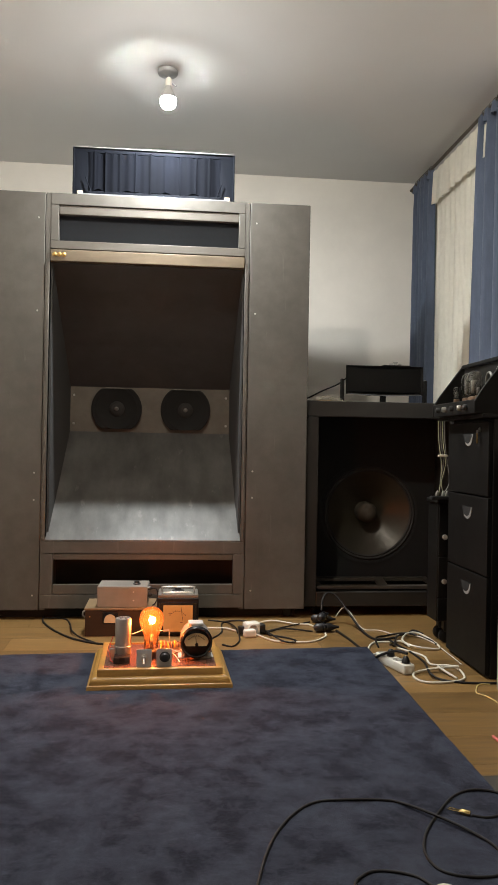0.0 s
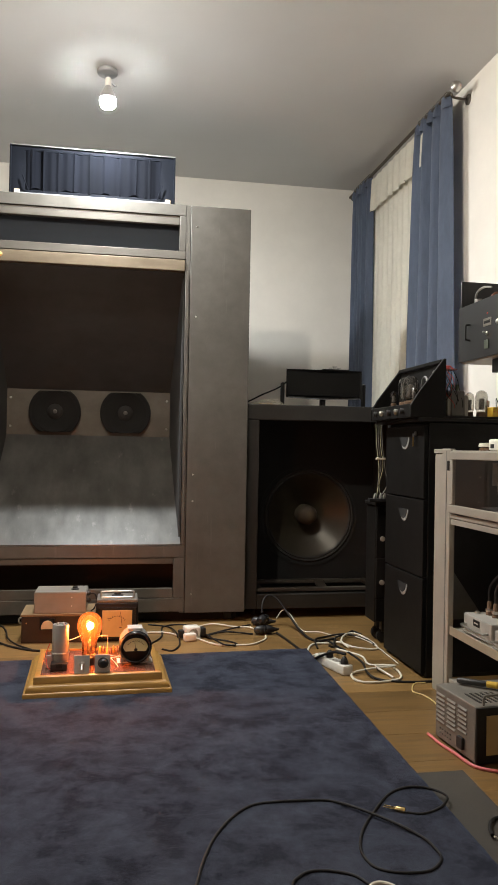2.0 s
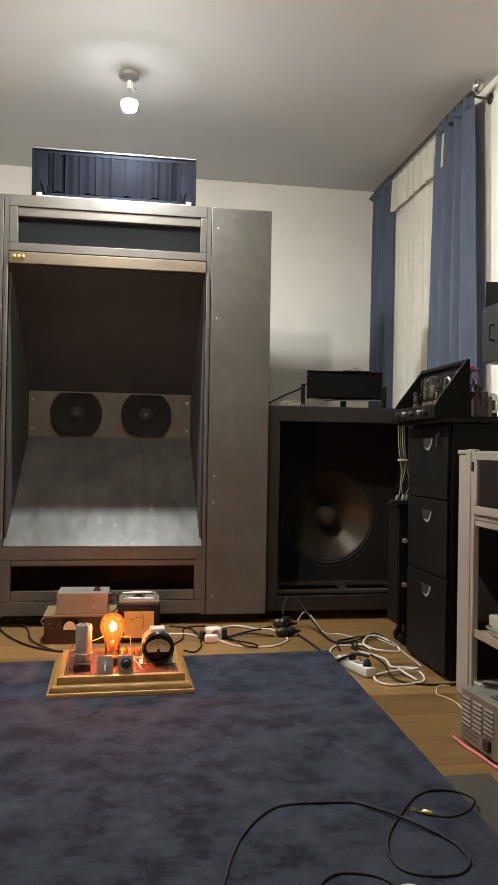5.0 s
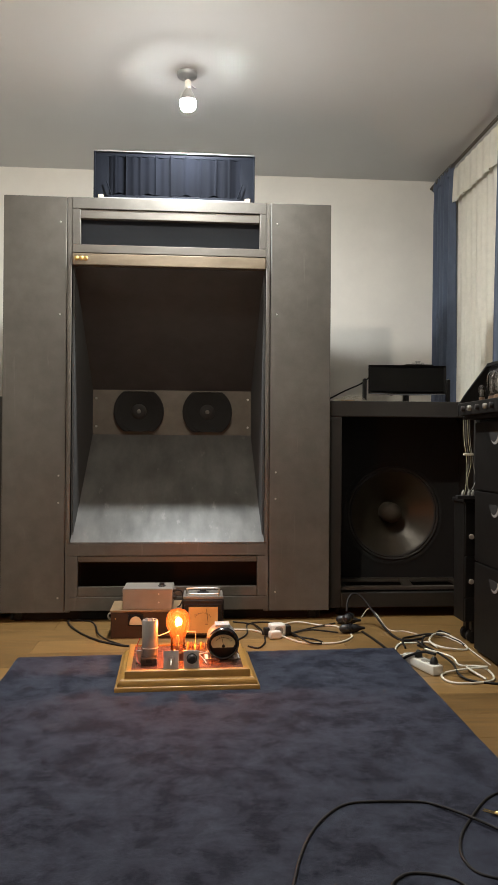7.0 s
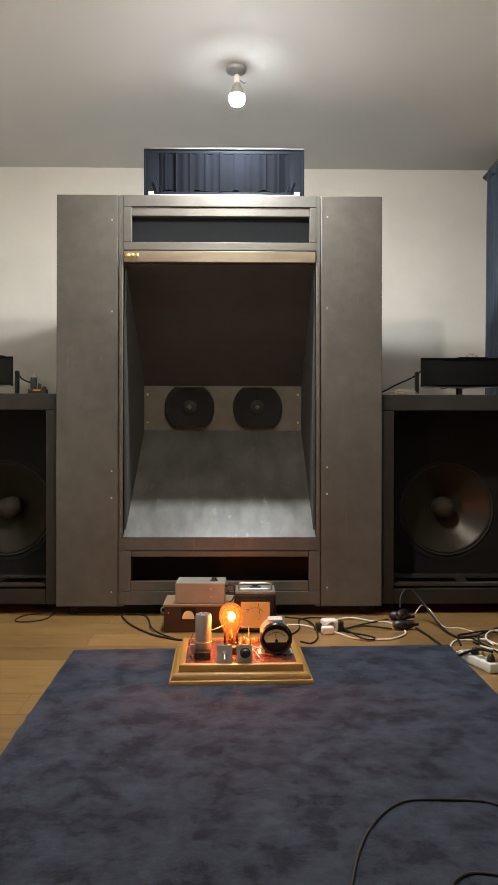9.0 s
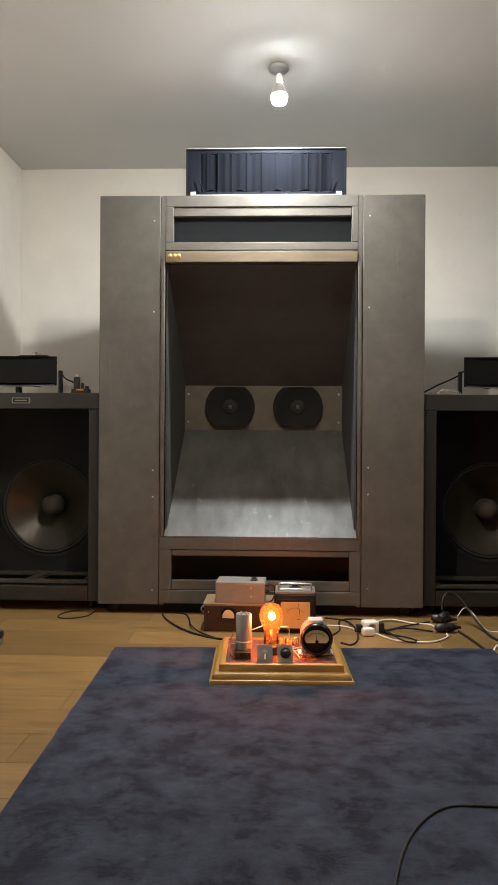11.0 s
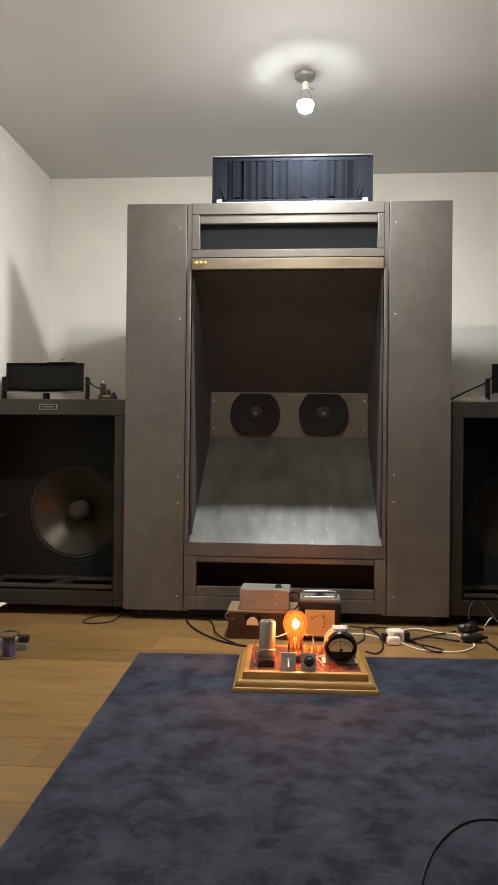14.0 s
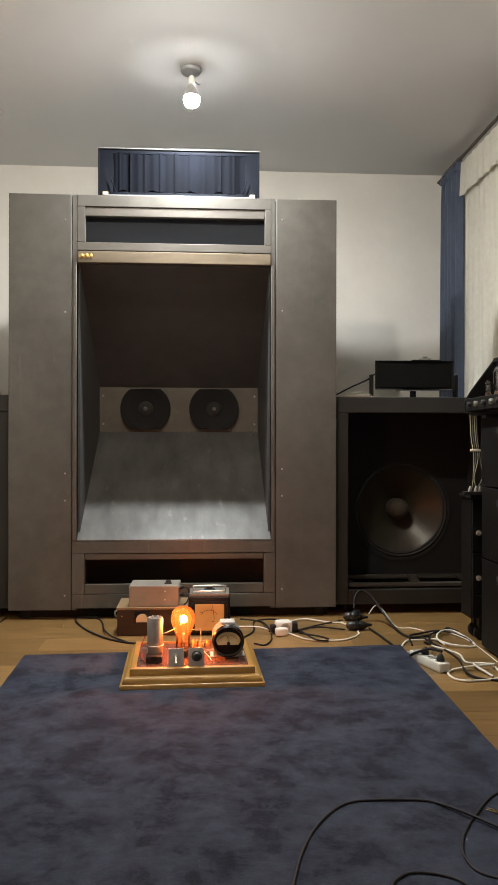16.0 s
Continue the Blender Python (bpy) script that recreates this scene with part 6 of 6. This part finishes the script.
cable([(0.955, 3.56, 0.07), (0.965, 3.585, 0.115), (0.995, 3.61, 0.140), (1.035, 3.60, 0.125), (1.075, 3.55, 0.07), (1.105, 3.46, 0.02), (1.118, 3.34, 0.006), (1.146, 3.27, 0.006), (1.228, 3.29, 0.008)],
      0.0052, M_RUBBER, "stiff black lead arching up from a coupling")
cable([(1.03, 3.585, 0.035), (1.06, 3.58, 0.075), (1.09, 3.56, 0.06), (1.126, 3.465, 0.006), (1.197, 3.439, 0.003), (1.252, 3.364, 0.003), (1.318, 3.33, 0.010), (1.365, 3.25, 0.004), (1.375, 3.138, 0.004), (1.372, 2.90, 0.003)],
      0.0024, M_CREAM, "thin cream wire trailing over the floor")
floor_cable([(1.071, 2.995), (1.060, 3.05), (1.066, 3.13), (1.115, 3.225), (1.186, 3.232), (1.234, 3.225), (1.262, 3.129), (1.35, 3.114), (1.378, 3.17), (1.375, 3.30), (1.34, 3.345), (1.29, 3.325), (1.235, 3.211), (1.25, 3.15)], 0.0044, M_CREAM,
            "coiled white extension lead lying on the floor", {0: .02, 5: .004, 6: .008, 10: .01, 11: .012, 12: .014})
floor_cable([(1.19, 3.14), (1.259, 3.02), (1.251, 2.903), (1.315, 2.884), (1.335, 2.824), (1.311, 2.723), (1.245, 2.688), (1.162, 2.687), (1.134, 2.734), (1.154, 2.801), (1.231, 2.817), (1.33, 2.835), (1.319, 2.880), (1.282, 2.879), (1.257, 2.829), (1.285, 2.725)],
            0.0044, M_CREAM, "coiled white lead end lying on the floor", {10: .009, 11: .010, 14: .010})
floor_cable([(1.115, 3.155), (1.134, 3.264), (1.193, 3.338), (1.293, 3.342), (1.37, 3.27), (1.375, 3.18)], 0.0042, M_RUBBER, DARK, {1: .008, 3: .010})
floor_cable([(1.185, 3.24), (1.21, 3.16), (1.223, 3.105), (1.235, 2.943), (1.20, 2.77), (1.225, 2.715), (1.308, 2.675), (1.42, 2.668)], 0.0042, M_RUBBER, DARK, {0: .008, 4: .009})
cable([(1.375, 3.36, 0.006), (1.345, 3.40, 0.012), (1.31, 3.37, 0.008), (1.24, 3.30, 0.012), (1.19, 3.17, 0.02), (1.125, 2.96, 0.06), (1.0935, 2.914, 0.078)], 0.0042, M_RUBBER, DARK)
floor_cable([(1.38, 2.66), (1.35, 2.665), (1.325, 2.640), (1.296, 2.573), (1.316, 2.533), (1.325, 2.47), (1.315, 2.40)], 0.0024, M_YELLOWWIRE, "thin yellow wire curling on the floor")
floor_cable([(-0.34, 3.76), (-0.329, 3.654), (-0.259, 3.49), (-0.156, 3.339), (-0.06, 3.262), (-0.02, 3.245)], 0.0045, M_RUBBER, "black lead running out from under the big loudspeaker")
floor_cable([(-0.33, 3.73), (-0.239, 3.705), (-0.2, 3.603), (-0.170, 3.436), (-0.125, 3.36), (-0.055, 3.27)], 0.0036, M_RUBBER, "thin black lead curving over the floor", {3: .009})
floor_cable([(-0.70, 3.765), (-0.785, 3.721), (-0.818, 3.64), (-0.800, 3.581), (-0.735, 3.58), (-0.68, 3.64), (-0.672, 3.76)], 0.0030, M_RUBBER, "small black loop of cable before the loudspeaker")
floor_cable([(1.185, 2.19), (1.188, 2.12), (1.199, 2.05), (1.214, 1.955), (1.272, 1.91), (1.34, 1.87), (1.45, 1.78)], 0.0045, M_PINK, "pink insulated lead round the meter case")


def rug_cable(xy, r, m, label, lift=None):
    return cable([(x, y, RZ + r + (lift or {}).get(i, 0)) for i, (x, y) in enumerate(xy)], r, m, label)


rug_cable([(0.395, 1.38), (0.424, 1.5), (0.45, 1.59), (0.484, 1.673), (0.531, 1.747), (0.584, 1.795), (0.652, 1.804), (0.733, 1.799), (0.777, 1.786), (0.821, 1.732), (0.876, 1.663),
           (0.916, 1.602), (0.924, 1.555), (0.919, 1.516), (0.884, 1.482), (0.84, 1.478), (0.798, 1.489), (0.773, 1.515), (0.768, 1.558), (0.778, 1.602), (0.804, 1.657), (0.853, 1.727),
           (0.915, 1.802), (0.97, 1.833), (1.018, 1.825), (1.046, 1.796), (1.048, 1.765), (1.008, 1.721), (0.959, 1.701), (0.925, 1.712)], 0.0032, M_RUBBER,
          "long black signal cable looped over the navy rug", {9: .005, 10: .004, 20: .0, 21: .0})
rug_cable([(0.585, 1.40), (0.601, 1.47), (0.615, 1.492), (0.644, 1.511), (0.683, 1.508), (0.723, 1.488), (0.743, 1.457), (0.76, 1.40)], 0.0032, M_RUBBER, "black cable bend lying on the navy rug")
rug_cable([(0.72, 1.41), (0.745, 1.446), (0.768, 1.455), (0.79, 1.438), (0.80, 1.40)], 0.0036, M_CREAM, "white cable bend lying on the navy rug")


def gold_plug():
    t = thing("spade_plug", "gold-plated spade connector on the end of the cable", "plug", at=(0.922, 1.713, RZ + 0.0046), turn=143)
    part("sleeve", lathe([(0.005, 0), (0.0065, 0.002), (0.0065, 0.020), (0.004, 0.024)], 14, toward((0, 0, 0.002), (1, 0, 0))), M_GOLDP, t)
    part("fork_plate", box(0.022, 0.034, -0.006, 0.006, 0.001, 0.003, 0.0005), M_GOLDP, t)
    for s in (-1, 1):
        part("prong", box(0.034, 0.050, s * 0.0045 - 0.0016, s * 0.0045 + 0.0016, 0.001, 0.003, 0.0005), M_GOLDP, t)


gold_plug()


def grey_mat():
    single("floor_mat", prism([(0.99, 1.94), (1.172, 1.94), (1.150, 1.50), (0.99, 1.50)], "z", 0.0003, 0.0035, 0), M_MAT,
           "thin grey-brown mat half under the rug", "mat")


M_MAT = mat("grey_mat", (0.045, 0.038, 0.030), 0.7, vary=0.15, scale=12, bump=0.1, grime=0.2)
grey_mat()
cable([(1.075, 1.60, 0.012), (1.085, 1.63, 0.010), (1.11, 1.668, 0.0085), (1.145, 1.684, 0.006), (1.22, 1.685, 0.005)], 0.0046, M_RUBBER,
      "black cable bend on the grey floor mat")
cable([(1.07, 1.583, 0.018), (1.10, 1.585, 0.006), (1.20, 1.590, 0.003)], 0.0022, M_CREAM, "thin white wire on the grey floor mat")


# ---- clutter by the west wall ----
def white_carton():
    t = thing("white_carton", "white cardboard box with small parts lying on its lid", "box", at=(-1.36, 3.30, 0), turn=-2)
    part("carton", box(0.0, 0.14, 0.0, 0.27, 0.0, 0.078, 0.002), M_CARD, t)
    part("lid", box(-0.004, 0.168, -0.015, 0.30, 0.079, 0.085, 0.001), M_CARD, t, "flat white lid that overhangs")
    s = thing("screwdriver_bit", "small dark tool bit on the white carton", "tool", at=(-1.258, 3.36, 0.0905), turn=8)
    part("bit", lathe([(0.004, 0), (0.005, 0.006), (0.005, 0.030), (0.003, 0.034)], 10, toward((0, 0, 0), (1, 0.1, 0))), M_BLACKPL, s)
    p = thing("plastic_scrap", "small pale blue plastic scrap on the white carton", "scrap", at=(-1.26, 3.31, 0.0855))
    part("scrap", box(0, 0.026, 0, 0.012, 0, 0.003, 0.001), M_PALEBLUE, p)
    cable([(-1.345, 3.30, 0.088), (-1.30, 3.33, 0.10), (-1.275, 3.35, 0.14), (-1.28, 3.36, 0.18), (-1.31, 3.37, 0.20), (-1.36, 3.38, 0.20)], 0.0035, M_RUBBER, "dark wire loop rising from the white carton")


M_CARD = mat("white_card", (0.62, 0.58, 0.50), 0.7, vary=0.04, scale=12, grime=0.12)
M_PALEBLUE = mat("pale_blue_plastic", (0.35, 0.42, 0.58), 0.5)
white_carton()


def wire_spool():
    t = thing("wire_spool", "spool of purple wire with brown flanges standing on the floor", "spool", at=(-0.932, 2.99, 0))
    part("flange", lathe([(0.035, 0.0), (0.037, 0.003), (0.035, 0.007), (0.0, 0.007)], 30), M_BROWNBASE, t)
    part("flange", lathe([(0.0, 0.083), (0.036, 0.083), (0.037, 0.087), (0.035, 0.091), (0.010, 0.091)], 30), M_BROWNBASE, t)
    prof = [(0.020, 0.0075)]
    for i in range(18):
        z = 0.009 + i * 0.0041
        prof += [(0.0245, z), (0.0255, z + 0.002)]
    part("winding", lathe(prof + [(0.020, 0.0825)], 26, cap=False), M_PURPLE, t, "purple enamelled wire")


M_PURPLE = mat("purple_wire", (0.075, 0.055, 0.14), 0.35, 0.2, vary=0.15)
wire_spool()


def pale_box():
    t = thing("plastic_tub", "pale green plastic tub standing on the floor", "container", at=(-1.09, 2.845, 0), turn=-3)
    part("tub", box(0, 0.12, 0, 0.095, 0.0, 0.075, 0.008, 3), M_PALEGREEN, t)
    part("lid", box(-0.003, 0.123, -0.003, 0.098, 0.0755, 0.088, 0.005), M_CLOUDY, t, "cloudy lid")


M_PALEGREEN = mat("pale_green_plastic", (0.36, 0.38, 0.24), 0.45, vary=0.05)
M_CLOUDY = mat("cloudy_plastic", (0.48, 0.48, 0.42), 0.35)
pale_box()


def pliers_and_parts():
    t = thing("crimp_tool", "dark crimping tool with bright jaws on the floor", "tool", at=(-1.04, 3.10, 0), turn=6)
    part("jaw", box(0.0, 0.10, -0.016, 0.016, 0.030, 0.048, 0.004), M_ALU, t, "bright metal jaw")
    part("handle", tube([(0.02, 0.02, 0.05), (0.05, 0.03, 0.062), (0.085, 0.03, 0.060), (0.10, 0.02, 0.05)], 0.007, 8, 5), M_BLACKPL, t)
    part("grip", box(0.105, 0.145, -0.014, 0.020, 0.028, 0.056, 0.006), M_BLACKPL, t)
    part("block", box(0.03, 0.14, -0.02, 0.03, 0.0, 0.0295, 0.004), M_TRANSGREY, t)
    b = thing("parts_tray", "grey tray of loose metal parts on the floor", "tray", at=(-1.15, 3.06, 0))
    part("tray", box(0, 0.10, 0, 0.09, 0, 0.030, 0.004), M_TRANSGREY, b)
    rnd = random.Random(5)
    for k in range(7):
        part("metal_part", lathe([(0.006, 0), (0.006, 0.022), (0.003, 0.026)], 8, toward((rnd.uniform(0.01, 0.09), rnd.uniform(0.01, 0.08), 0.032), (rnd.uniform(-1, 1), rnd.uniform(-1, 1), 0.25))), M_STEEL, b)


pliers_and_parts()


# ---- floor planks, last ----
def planks():
    pw, pl = 0.192, 1.285
    shared = {}
    y, k = YF, 0
    while y < YB:
        x = X0 - (0.37 * k * 1.7) % pl
        while x < X1:
            a, b = max(x, X0), min(x + pl, X1)
            c = min(y + pw, YB)
            if b - a > 0.02:
                key = (round(b - a, 3), round(c - y, 3))
                if key not in shared:
                    bm = box(0.0003, key[0] - 0.0003, 0.0003, key[1] - 0.0003, -0.012, 0.0, 0.0006, 1)
                    shared[key] = mesh_of("plank", bm, M_WOODFLOOR, 0)
                ob = new("plank", shared[key])
                ob.parent = floor
                ob.location = (a, y, 0)
            x += pl
        y += pw
        k += 1


planks()
